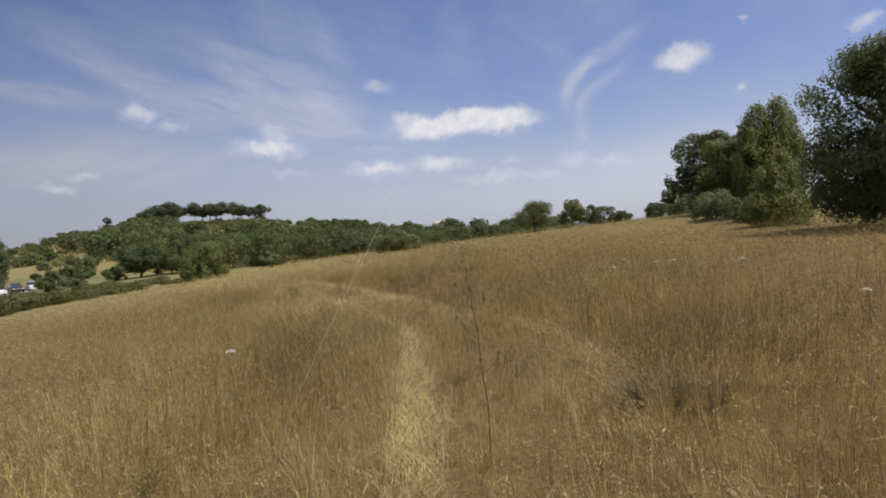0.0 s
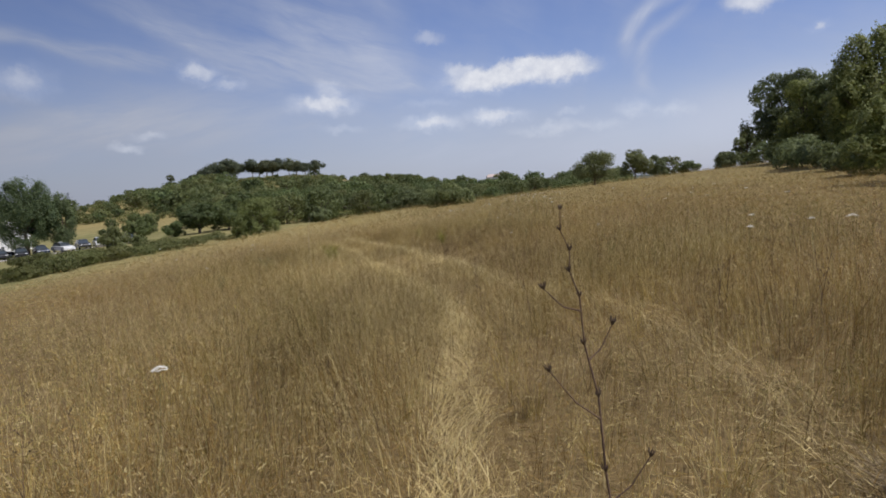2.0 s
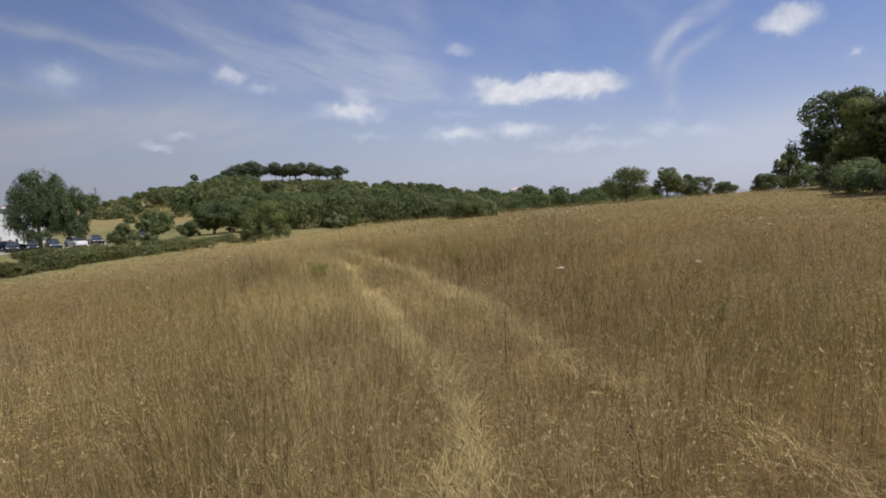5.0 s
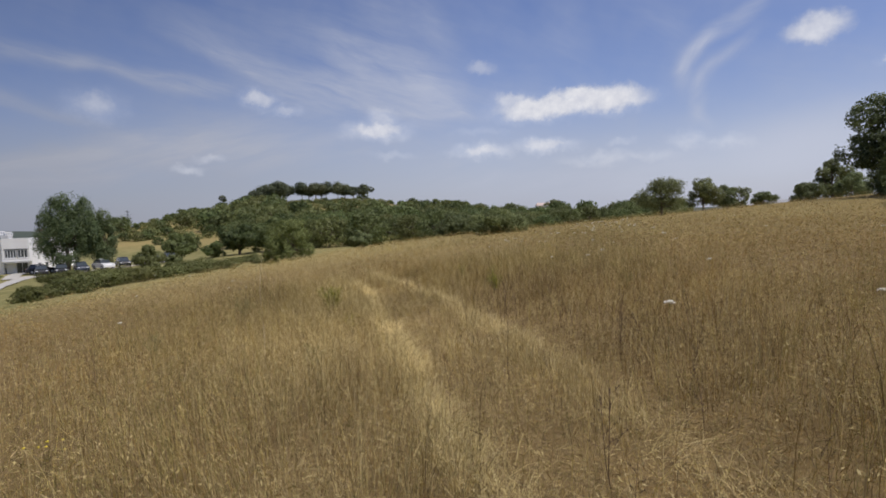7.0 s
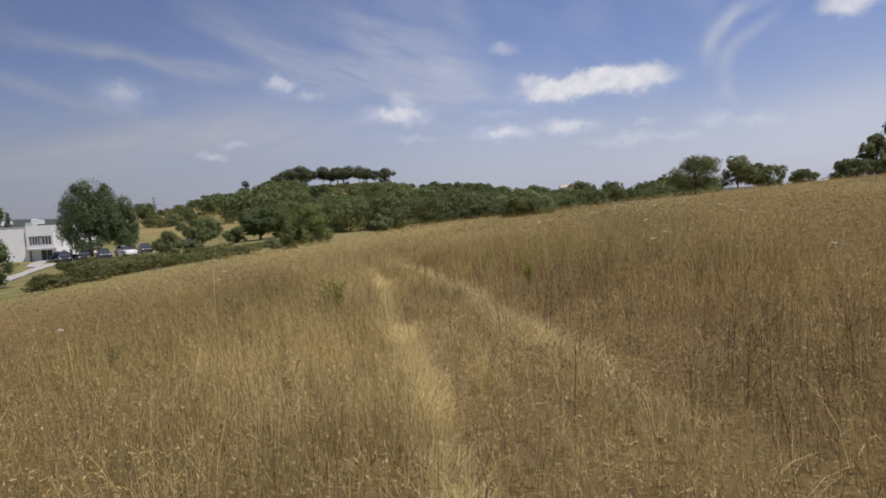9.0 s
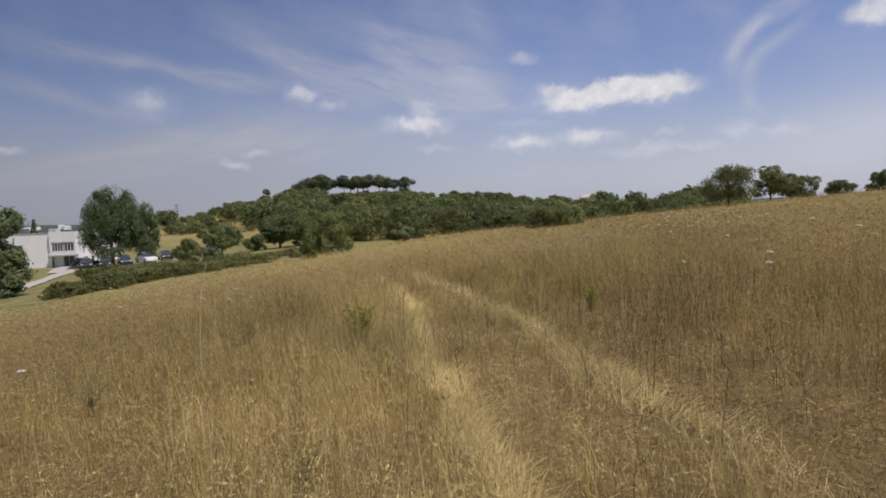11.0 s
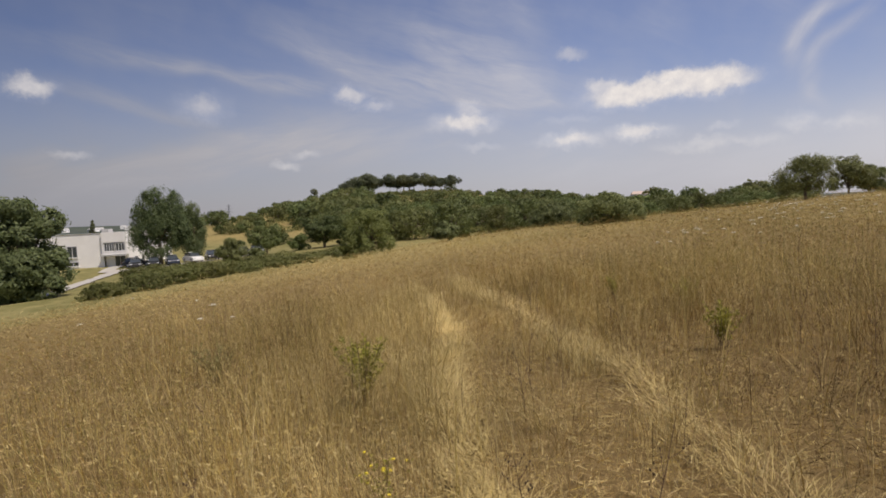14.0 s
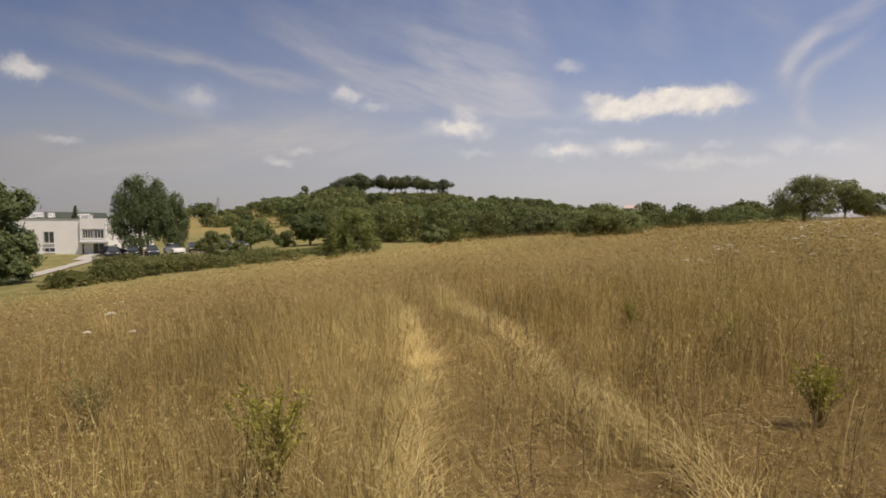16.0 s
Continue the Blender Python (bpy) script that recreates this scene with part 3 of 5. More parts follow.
def make_grass():
    near, straw, heads, dead, olive, rust, umber = [], [], [], [], [], [], []
    stands = (olive, rust, dead, straw, umber, near)

    def sort_out(lie, n, tight=None):
        """For each of n plants, which of the stands it belongs to."""
        pick = rng.rand(n) if tight is None else tight
        total = np.maximum(lie["p_olive"] + lie["p_rust"] + lie["p_dead"] + lie["p_straw"] + lie["p_umber"], 1e-6)
        k = np.minimum(1, .88 / total)
        edges = np.cumsum(np.stack([lie["p_olive"], lie["p_rust"], lie["p_dead"], lie["p_straw"], lie["p_umber"]]) * k, 0)
        return (pick[None] > edges).sum(0)

    # rings round the path: from, to in metres; the stand is thinner and the blades broader farther off
    for d0, d1 in ((0, 3), (3, 6), (6, 10), (10, 17), (17, 28), (28, 48), (48, 75)):
        peak = BLADES / (1 + (d0 / 3.6) ** 2)
        count = int(peak * ((34 + 2 * d1) * (2 * d1)))
        y = -18 - d1 + rng.rand(count) * (24 + 2 * d1)
        mid = path_x(np.clip(y, -18, 6))
        x = mid + (rng.rand(count) * 2 - 1) * d1
        off = np.hypot(x - mid, np.maximum(y - 6, 0) + np.maximum(-18 - y, 0))
        keep = (off >= d0) & (off < d1) & in_field(x, y) & (rng.rand(count) < BLADES / (1 + (off / 3.6) ** 2) / peak)
        keep &= (y > -15.5) | (rng.rand(count) < .2)
        x, y, off = x[keep], y[keep], off[keep]
        # tufts: each plant belongs to a cell with its own middle
        cell = .14 * 2 ** int(max(0, math.log2(max(d0, 3) / 3)))
        ci = np.floor(x / cell + .6 * value_noise(x, y, .5 / cell, 141)).astype(int)
        cj = np.floor(y / cell + .6 * value_noise(x, y, .5 / cell, 142)).astype(int)
        cellwise = lambda q: np.random.RandomState(q).rand(199, 211)[ci % 199, cj % 211]
        mx, my, vigour, kindred = (ci + .2 + .6 * cellwise(151)) * cell, (cj + .2 + .6 * cellwise(152)) * cell, cellwise(153), cellwise(154)
        x, y = x + (mx - x) * .3, y + (my - y) * .3
        lie = lie_of(x, y)
        keep = rng.rand(len(x)) < lie["dense"] * (.55 + .6 * vigour)
        x, y, off, mx, my, vigour, kindred = [q[keep] for q in (x, y, off, mx, my, vigour, kindred)]
        lie = only(lie, keep)
        n = len(x)
        broad = np.sqrt(1 + (off / 5) ** 2)
        base = height(x, y) - .02
        tall = lie["tall"] * (.45 + .75 * rng.rand(n)) * (.75 + .5 * vigour)
        which = sort_out(lie, n, rng.rand(n) * .6 + kindred * .4)
        upright = rng.rand(n) < (.38 if d1 <= 3 else .22 if d1 <= 6 else .09 if d1 <= 10 else .05)
        lean = np.clip(np.abs(rng.randn(n)) * .44 + .05 + .3 * lie["worn"] + .2 * lie["bare"], 0, .97)
        heading = np.where(rng.rand(n) < .45, np.arctan2(y - my, x - mx) + rng.randn(n) * .9, combed(x, y) + rng.randn(n) * .8)
        wid = .0021 * np.minimum(broad, 6) ** 1.0 * (.5 + 1.0 * rng.rand(n))
        segs = 3 if d1 <= 3 else 2 if d1 <= 10 else 1
        # bits at all heights, lying every way, thickest low down
        at = base + .03 + tall * .95 * rng.rand(n) ** 1.25
        long = (.04 + .09 * rng.rand(n)) * broad ** .3
        rise = np.clip(rng.rand(n) * 1.25 - .4, -.4, .85)
        for k, stand in enumerate(stands):
            m = upright & (which == k)
            stand.append(blades(x[m], y[m], tall[m], wid[m], lean[m], segs, z=base[m], heading=heading[m], droop=.5))
            m = ~upright & (which == k)
            stand.append(slivers(x[m] + rng.randn(m.sum()) * .05, y[m] + rng.randn(m.sum()) * .05, at[m], long[m], wid[m] * 1.6, rise[m]))
        # nodding husks, in drifts, in the upper part of the stand
        drift = smooth(value_noise(x, y, .8, 17) * .6 + value_noise(x, y, 2.5, 18) * .4, .3, .75)
        m = (rng.rand(n) < (.42 if d1 <= 6 else .3) * (.2 + drift)) & (lie["worn"] < .4)
        k = m.sum()
        reach = rng.rand(k) * .3 + .75
        hx = x[m] + np.cos(heading[m]) * lean[m] * tall[m] * reach + rng.randn(k) * .02 * broad[m]
        hy = y[m] + np.sin(heading[m]) * lean[m] * tall[m] * reach + rng.randn(k) * .02 * broad[m]
        hz = base[m] + tall[m] * np.sqrt(1 - lean[m] ** 2) * (reach - .05)
        heads.append(spikelets(hx, hy, hz, .022 * np.minimum(broad[m], 5) ** .65 * (.4 + 1.1 * rng.rand(k) ** 2)))
    # long wispy stems that stand over the rest, with nodding heads
    n = STEMS
    y = -15.5 + rng.rand(n) * 28
    x = path_x(y) + rng.randn(n) * 3.2
    lie = lie_of(x, y)
    m = rng.rand(n) < (1 - .95 * lie["worn"]) * (1 - .6 * lie["bare"]) * (.35 + 1.1 * lie["clump"]) * (1 - .35 * lie["between"])
    x, y = x[m], y[m]
    lie = only(lie, m)
    n = len(x)
    tall = (.34 + .34 * rng.rand(n)) * (.7 + .55 * lie["clump"]) * (1 - .3 * lie["between"])
    lean = np.minimum(.06 + .42 * np.abs(rng.randn(n)), .94)
    heading = combed(x, y) + rng.randn(n) * .9
    wid = (.002 + .002 * rng.rand(n) + .002 * (rng.rand(n) < .15)) * (1 + .05 * np.maximum(y, 0))
    kind = rng.rand(n)
    for stand, m in ((straw, kind < .42), (near, (kind >= .42) & (kind < .66)), (dead, (kind >= .66) & (kind < .80)), (umber, (kind >= .80) & (kind < .92)), (rust, kind >= .92)):
        stand.append(blades(x[m], y[m], tall[m], wid[m], lean[m], 3, heading=heading[m], droop=.75))
    for _ in range(4):
        m = rng.rand(n) < .6
        k = m.sum()
        reach = .72 + .3 * rng.rand(k)
        hx = x[m] + np.cos(heading[m]) * lean[m] * tall[m] * reach ** 1.55 + rng.randn(k) * .01
        hy = y[m] + np.sin(heading[m]) * lean[m] * tall[m] * reach ** 1.55 + rng.randn(k) * .01
        hz = height(x[m], y[m]) + tall[m] * np.sqrt(1 - lean[m] ** 2) * (reach * 1.375 - .375 * reach ** 3) - .02
        heads.append(spikelets(hx, hy, hz, .014 + .022 * rng.rand(k)))
    # straw trodden flat in the ruts, combed by the wheels
    n = STRAWS
    y = -17 + rng.rand(n) * 36
    left = rng.rand(n) < .56
    x = np.where(left, rut_a(y), rut_b(y)) + rng.randn(n) * np.where(left, .12, .19) * (1 + .5 * smooth(y, -6, -9))
    lie = lie_of(x, y)
    m = rng.rand(n) < np.maximum(lie["worn_a"], .95 * lie["worn_b"]) * smooth(y, 15, 9)
    x, y, left = x[m], y[m], left[m]
    n = len(x)
    grey = rng.rand(n) < np.where(left, .2, .38) + .15 * smooth(y, -6, -9)
    comb = np.pi / 2 + 3.2 * (value_noise(x, y, 1.9, 61) - .5) + 1.6 * (value_noise(x, y, .6, 62) - .5) + rng.randn(n) * .85
    far = 1 + .09 * np.maximum(y, 0)
    for stand, m in ((dead, grey), (straw, ~grey)):
        k = m.sum()
        stand.append(blades(x[m], y[m], .12 + .26 * rng.rand(k), (.002 + .0024 * rng.rand(k) + .003 * (rng.rand(k) < .12)) * far[m], .9 + .095 * rng.rand(k), 2, sink=-.012 - .06 * rng.rand(k), heading=comb[m], droop=.9))
    # litter and broken stems on the ground between the plants
    n = LITTER
    x, y = scatter(n, -5, 6.5, -15, 11)
    lie = lie_of(x, y)
    low = rng.rand(n) < .35 + .65 * np.maximum(lie["bare"], lie["worn"])
    x, y = x[low], y[low]
    lie = only(lie, low)
    n = len(x)
    which = sort_out(lie, n)
    for k, stand in enumerate(stands):
        m = which == k
        q = m.sum()
        stand.append(slivers(x[m], y[m], height(x[m], y[m]) + .004 + .04 * rng.rand(q), .03 + .10 * rng.rand(q) ** 1.5, .0024 + .0035 * rng.rand(q), -.05 + .25 * rng.rand(q)))
    # tussocks of long fine blades that arch outwards
    n = TUSSOCKS
    x, y = scatter(n, -5, 6, -15, 12)
    lie = lie_of(x, y)
    m = (lie["worn"] < .25) & (rng.rand(n) < (.3 + .7 * smooth(y, -4, -8)) * (1 - .6 * lie["bare"]))
    x, y = x[m], y[m]
    lie = only(lie, m)
    size, pale = .22 + .3 * rng.rand(len(x)), rng.rand(len(x))
    each_ = 46
    tx, ty, ts, tp = [np.repeat(q, each_) for q in (x, y, size, pale)]
    n = len(tx)
    a, d = rng.rand(n) * 6.28, .05 * np.sqrt(rng.rand(n))
    for stand, m in ((straw, tp < .45), (dead, (tp >= .45) & (tp < .75)), (near, tp >= .75)):
        k = m.sum()
        stand.append(blades(tx[m] + np.cos(a[m]) * d[m], ty[m] + np.sin(a[m]) * d[m], ts[m] * (.6 + .6 * rng.rand(k)), .0016 + .0016 * rng.rand(k), .25 + .65 * rng.rand(k), 3, heading=a[m] + rng.randn(k) * .4, droop=.9))
    # ragged pale tufts along the inner edges of the ruts
    n = 11000
    y = -5 + rng.rand(n) * 17
    left = rng.rand(n) < .5
    x = np.where(left, rut_a(y) - .1, rut_b(y) - .2) + rng.randn(n) * np.where(left, .09, .13)
    m = rng.rand(n) < smooth(value_noise(x, y, 1.1, 21) * .6 + value_noise(x, y, 3.3, 22) * .4, .35, .7)
    straw.append(blades(x[m], y[m], (.14 + .3 * rng.rand(n))[m], ((.0022 + .0022 * rng.rand(n)) * (1 + .08 * np.maximum(y, 0)))[m], np.minimum(.15 + .35 * np.abs(rng.randn(n)), .95)[m], 2, droop=.6))
    for name, chunks, mat, label in (
            ("dry_grass", near, M_GRASS, "knee-high dry tan meadow grass"), ("pale_straw", straw, M_STRAW, "pale straw, flattened along the wheel ruts"),
            ("seed_heads", heads, M_HEADS, "pale dry oat-like seed heads on the grass"), ("dead_weeds", dead, M_DEAD, "grey-brown withered weeds and litter"),
            ("withered_stems", umber, M_UMBER, "dark brown withered stems among the grass"), ("olive_weeds", olive, M_OLIVE, "olive-green weeds among the dry grass"), ("rusty_grass", rust, M_RUST, "rusty brown drying grass")):
        v, f = joined(chunks)
        tagged(part(name, mesh_of(name, v, f), mat), label, "grass", kind="stuff")


BLADES = 2150  # plants a square metre by the path
STRAWS, LITTER, TUSSOCKS, STEMS = 90000, 170000, 800, 26000
make_grass()


# ---------------------------------------------------------------- trees
def leaf_cloud(blobs, count, size, seed, hollow=.55, ragged=.28, flat=.0):
    """Small three-cornered leaves on and inside lumpy blobs (x, y, z, rx, ry, rz)."""
    r = np.random.RandomState(seed)
    b = np.array(blobs, float)
    area = (b[:, 3] * b[:, 4] + b[:, 4] * b[:, 5] + b[:, 3] * b[:, 5])
    pick = r.choice(len(b), count, p=area / area.sum())
    d = r.randn(count, 3)
    d /= np.linalg.norm(d, axis=1)[:, None]
    # lumps: leaves gather round twig ends on each blob
    twigs = r.randn(len(b), 26, 3)
    twigs /= np.linalg.norm(twigs, axis=2)[:, :, None]
    t = twigs[pick, r.randint(0, 26, count)]
    d = d * .36 + t
    d /= np.linalg.norm(d, axis=1)[:, None]
    rad = hollow + (1 - hollow) * r.rand(count) ** .6 + ragged * (r.rand(count) - .5) * (r.rand(count) < .35)
    c = b[pick, :3] + d * b[pick, 3:] * rad[:, None]
    n = d * 1.0 + r.randn(count, 3) * .42 + np.array([0, 0, .2 + flat])
    n /= np.linalg.norm(n, axis=1)[:, None]
    u = np.cross(n, r.randn(count, 3))
    u /= np.linalg.norm(u, axis=1)[:, None]
    w = np.cross(n, u)
    s = (size * (.55 + .9 * r.rand(count)))[:, None]
    v = np.stack([c - u * s, c + w * s * .75 - u * s * .2, c + u * s * .9 - w * s * .35 + n * s * .15], 1).reshape(-1, 3)
    return v, np.arange(count * 3).reshape(-1, 3)


def make_trunk(h, r0, limbs, seed, lean=(0, 0), fork=.35):
    """Tapered trunk with limbs towards the given ends."""
    r = random.Random(seed)
    bm = bmesh.new()
    pts = [(lean[0] * s * s * h + r.uniform(-.04, .04) * h * s * .5, lean[1] * s * s * h + r.uniform(-.03, .03) * h * s * .5, h * s) for s in (-.03, .08, .25, .5, .8, 1)]
    tube(bm, pts, [r0 * k for k in (1.35, 1.0, .85, .7, .42, .15)], 8)
    for e in limbs:
        s = fork + r.uniform(0, .25)
        a = Vector((lean[0] * s * s * h, lean[1] * s * s * h, h * s))
        b = Vector(e)
        m = a.lerp(b, .5) + Vector((r.uniform(-.1, .1), r.uniform(-.1, .1), -.04)) * (b - a).length
        tube(bm, [a, m, b], [r0 * .5, r0 * .32, r0 * .1], 5)
    return bm


def tree(name, blobs, count, size, mat, h, r0, seed, label, category="tree", lean=(0, 0), place=None, group="", hollow=.55, ragged=.28, fork=.35, flat=0.0):
    """A tree with its trunk and crown; blobs are relative to the foot."""
    thing = new(name)
    v, f = leaf_cloud(blobs, count, size, seed, hollow, ragged, flat)
    limbs = [b[:3] for b in blobs]
    part("trunk", make_trunk(h, r0, limbs, seed, lean, fork), M_BARK, thing)
    part("crown", mesh_of("crown", v, f), mat, thing)
    tagged(thing, label, category, group)
    if place:
        thing.matrix_basis = place
    return thing


def foot(x, y, turn=0, size=1.0, sink=.05):
    return pose(x, y, ground_z(x, y) - sink, 0, 0, turn) @ Matrix.Diagonal((size, size, size, 1))


def round_blobs(w, h0, h1, n, seed, squash=.8):
    """Blobs filling a rounded crown of half width w between two heights."""
    r = random.Random(seed)
    out = [(0, 0, (h0 + h1) / 2, w * .62, w * .62, (h1 - h0) * .42)]
    for k in range(n):
        a = 2 * math.pi * (k + r.random() * .7) / n
        z = r.uniform(.22, .8)
        reach = w * (.62 * math.sqrt(max(.1, 1 - (2 * z - 1) ** 2 * .8)))
        s = w * r.uniform(.30, .46)
        out.append((reach * math.cos(a), reach * math.sin(a), h0 + (h1 - h0) * z, s, s, s * squash))
    for k in range(max(2, n // 3)):
        a = r.random() * 6.28
        s = w * r.uniform(.28, .4)
        out.append((w * .3 * math.cos(a), w * .3 * math.sin(a), h1 - s * .7, s, s, s * squash))
    return out


def make_trees():
    # the bank of trees on the rise
    tree("oak_tree", round_blobs(5.0, -.4, 8.7, 20, 1) + [(0, 0, 3.6, 4.0, 4.0, 3.8)], 95000, .088, M_OAK, 7.0, .32, 11, "dark dense oak at the edge of the meadow", place=foot(26.0, 2.2, sink=.3), ragged=.45, hollow=.4)
    tree("oak_tree", round_blobs(4.6, 0, 9.6, 12, 2), 20000, .15, M_OAK, 7.5, .30, 12, "tall dark oak with a ragged crown beside the meadow", place=foot(48.5, 40.5, sink=.3))
    tree("oak_tree", round_blobs(3.9, 0, 8.4, 10, 22), 15000, .15, M_OAK, 6.5, .28, 32, "dark oak in the row beside the meadow", place=foot(46.5, 31.5, sink=.3))
    tree("willow_tree", [(0, 0, 1.6, 2.6, 2.4, 1.9), (-1.7, .4, 3.6, 1.7, 1.6, 2.6), (1.3, -.2, 3.9, 1.9, 1.7, 2.8), (-1.5, .3, 6.4, 1.4, 1.3, 2.4), (.9, 0, 6.8, 1.6, 1.5, 2.6), (2.5, .4, 5.4, 1.2, 1.2, 2.2), (-.2, .2, 5.2, 1.8, 1.6, 2.8),
                         (-1.4, .2, 8.0, .9, .9, 1.5), (.7, .1, 8.7, 1.0, 1.0, 1.4), (1.9, .2, 7.6, .8, .8, 1.5), (-2.6, 0, 5.0, 1.0, 1.0, 1.8)], 36000, .11, M_WILLOW, 8.0, .24, 13, "light yellow-green feathery tree among the oaks", place=foot(38.3, 21.5, sink=.3), ragged=.6)
    tree("willow_tree", round_blobs(3.2, 0, 7.8, 10, 23), 16000, .12, M_WILLOW, 6.0, .2, 33, "yellow-green feathery tree standing before a dark oak", place=foot(45.0, 34.5, sink=.3), ragged=.5)
    tree("shrub", [(0, 0, 1.2, 2.0, 1.8, 1.5), (-.9, 0, 2.6, 1.1, 1.0, 1.6), (.9, .2, 3.0, 1.2, 1.1, 1.7), (0, 0, 3.9, .8, .8, 1.1), (1.8, 0, 1.8, 1.0, 1.0, 1.3), (-1.8, .2, 1.4, .9, .9, 1.1)], 15000, .085, M_WILLOW, 2.8, .10, 14, "light green leafy shrub at the foot of the oaks", "shrub", place=foot(29.0, 12.2, sink=.3))
    tree("oak_tree", round_blobs(2.7, .1, 6.6, 7, 5), 6000, .18, M_OAK, 4.8, .2, 15, "small round oak standing alone on the rise", place=foot(65, 67, sink=1.3))
    r = random.Random(9)
    for k, (x, y, w, h) in enumerate(((45.5, 37, 2.4, 2.8), (55.3, 68, 2.0, 1.9), (59.8, 64.8, 2.2, 2.5), (47.5, 39.5, 2.4, 3.0), (46, 31, 2.6, 2.8), (41, 31, 2.4, 2.6), (36.5, 26, 2.2, 2.4), (33, 18.5, 2.2, 2.2), (62.5, 61, 2.2, 3.2))):
        tree("shrub", round_blobs(w, -.3, h, 7, 200 + k), 4200, .12, M_OAK, h * .6, .06, 210 + k, "green scrub at the foot of the oaks", "shrub",
             group="scrub under the oaks", place=foot(x, y, r.uniform(0, 360), 1, .1))
    # on the crest
    tree("olive_tree", round_blobs(3.5, .6, 5.0, 10, 6), 15000, .095, M_OAK, 3.3, .18, 16, "spreading olive tree on the crest of the meadow", place=foot(31.9, 52.5, size=.86, sink=.2), hollow=.35, ragged=.6)
    tree("olive_tree", round_blobs(2.8, .4, 5.0, 7, 7), 6500, .14, M_OAK, 3.0, .16, 17, "round dark tree on the crest of the meadow", place=foot(47.6, 70.4, sink=.3))
    tree("olive_tree", round_blobs(2.1, .2, 4.4, 6, 8), 3800, .14, M_OAK, 2.2, .12, 18, "small dark tree on the crest of the meadow", place=foot(58.3, 81, sink=.3))
    tree("shrub", round_blobs(2.6, 0, 2.0, 9, 9), 13000, .085, M_OLIVETREE, 1.4, .07, 19, "dark green shrub at the edge of the meadow", "shrub", place=foot(10.6, 39.0, sink=.15))
    tree("shrub", round_blobs(3.0, 0, 3.3, 8, 10), 9000, .12, M_OAK, 2.2, .09, 20, "broad dark green shrub before the wood", "shrub", place=foot(11.0, 64.5, sink=.3))
    for k, (x, y, w, h) in enumerate(((79, 78, 2.4, 4.6), (74, 84, 2.0, 3.6), (66, 90, 2.6, 4.4), (84, 72, 2.2, 4.2))):
        tree("oak_tree", round_blobs(w, -.2, h, 7, 230 + k), 2200, .2, M_OAK, h * .8, .14, 240 + k, "small dark tree beyond the crest of the meadow", place=foot(x, y, 0, 1, .2))
    # below the meadow
    tree("olive_tree", round_blobs(4.7, -.2, 7.7, 15, 31), 20000, .13, M_LIGHTLEAF, 5.4, .28, 41, "leaning green tree at the lower edge of the meadow", place=foot(-7.15, 48.0, size=.53, sink=.12), lean=(.08, 0))
    tree("shrub", round_blobs(1.7, 0, 3.2, 6, 32), 6000, .12, M_WILLOW, 2.2, .08, 42, "light green shrub beside the leaning tree", "shrub", place=foot(-8.9, 47.4, size=.5, sink=.12))
    tree("shrub", round_blobs(1.9, 0, 3.0, 6, 33), 8000, .12, M_SAGETREE, 2.0, .08, 43, "round green bush on its own in the meadow", "shrub", place=foot(-.75, 64, size=.8, sink=.15))
    tree("shrub", round_blobs(2.1, 0, 3.5, 6, 34), 6500, .12, M_OLIVETREE, 2.4, .1, 44, "green bush behind the brambles", "shrub", place=foot(-27.4, 70, sink=.2))
    tree("shrub", round_blobs(1.2, 0, 1.9, 5, 35), 1500, .16, M_OLIVETREE, 1.2, .06, 45, "low green bush behind the brambles", "shrub", place=foot(-25.2, 72.6, sink=.2))
    tree("oak_tree", round_blobs(2.9, .3, 5.0, 7, 36), 5500, .17, M_WOOD, 3.8, .18, 46, "round green oak on the lower slope", place=foot(-29.5, 91, sink=.3))
    tree("shrub", round_blobs(2.0, 0, 3.0, 6, 37), 3500, .16, M_WOOD, 2.0, .1, 47, "dark green bush on the lower slope", "shrub", place=foot(-25.2, 94, sink=.3))
    tree("oak_tree", round_blobs(3.9, .2, 5.6, 8, 38), 9000, .17, M_WOOD, 4.2, .24, 48, "broad dark oak at the edge of the wood", place=foot(-21.5, 96, sink=.3))
    tree("oak_tree", round_blobs(3.9, .2, 6.4, 8, 39), 9000, .17, M_WOOD, 4.6, .24, 49, "tall dark oak at the edge of the wood", place=foot(-17.0, 99, sink=.3))
    tree("poplar_tree", [(0, 0, 3.2, 2.9, 2.6, 2.4), (-1.9, 0, 5.6, 2.3, 2.2, 3.0), (1.6, .3, 6.0, 2.5, 2.2, 3.2), (-1.3, 0, 8.4, 2.0, 1.8, 2.6), (.6, .2, 9.2, 2.1, 1.8, 2.7), (3.0, 0, 5.2, 1.8, 1.6, 2.9), (-3.0, 0, 4.6, 1.6, 1.5, 2.4), (2.2, 0, 8.0, 1.6, 1.5, 2.2), (.2, 0, 6.5, 2.6, 2.2, 3.4), (-2.5, 0, 7.4, 1.5, 1.4, 2.2), (2.5, 0, 9.3, 1.3, 1.2, 1.9), (-.5, 0, 10.3, 1.5, 1.4, 1.5), (3.2, 0, 7.4, 1.2, 1.2, 1.8)],
         40000, .12, M_POPLAR, 9.5, .3, 50, "tall broad poplar beside the car park", place=foot(-46.0, 90.2, size=1.09, sink=.3), ragged=.4, hollow=.4)
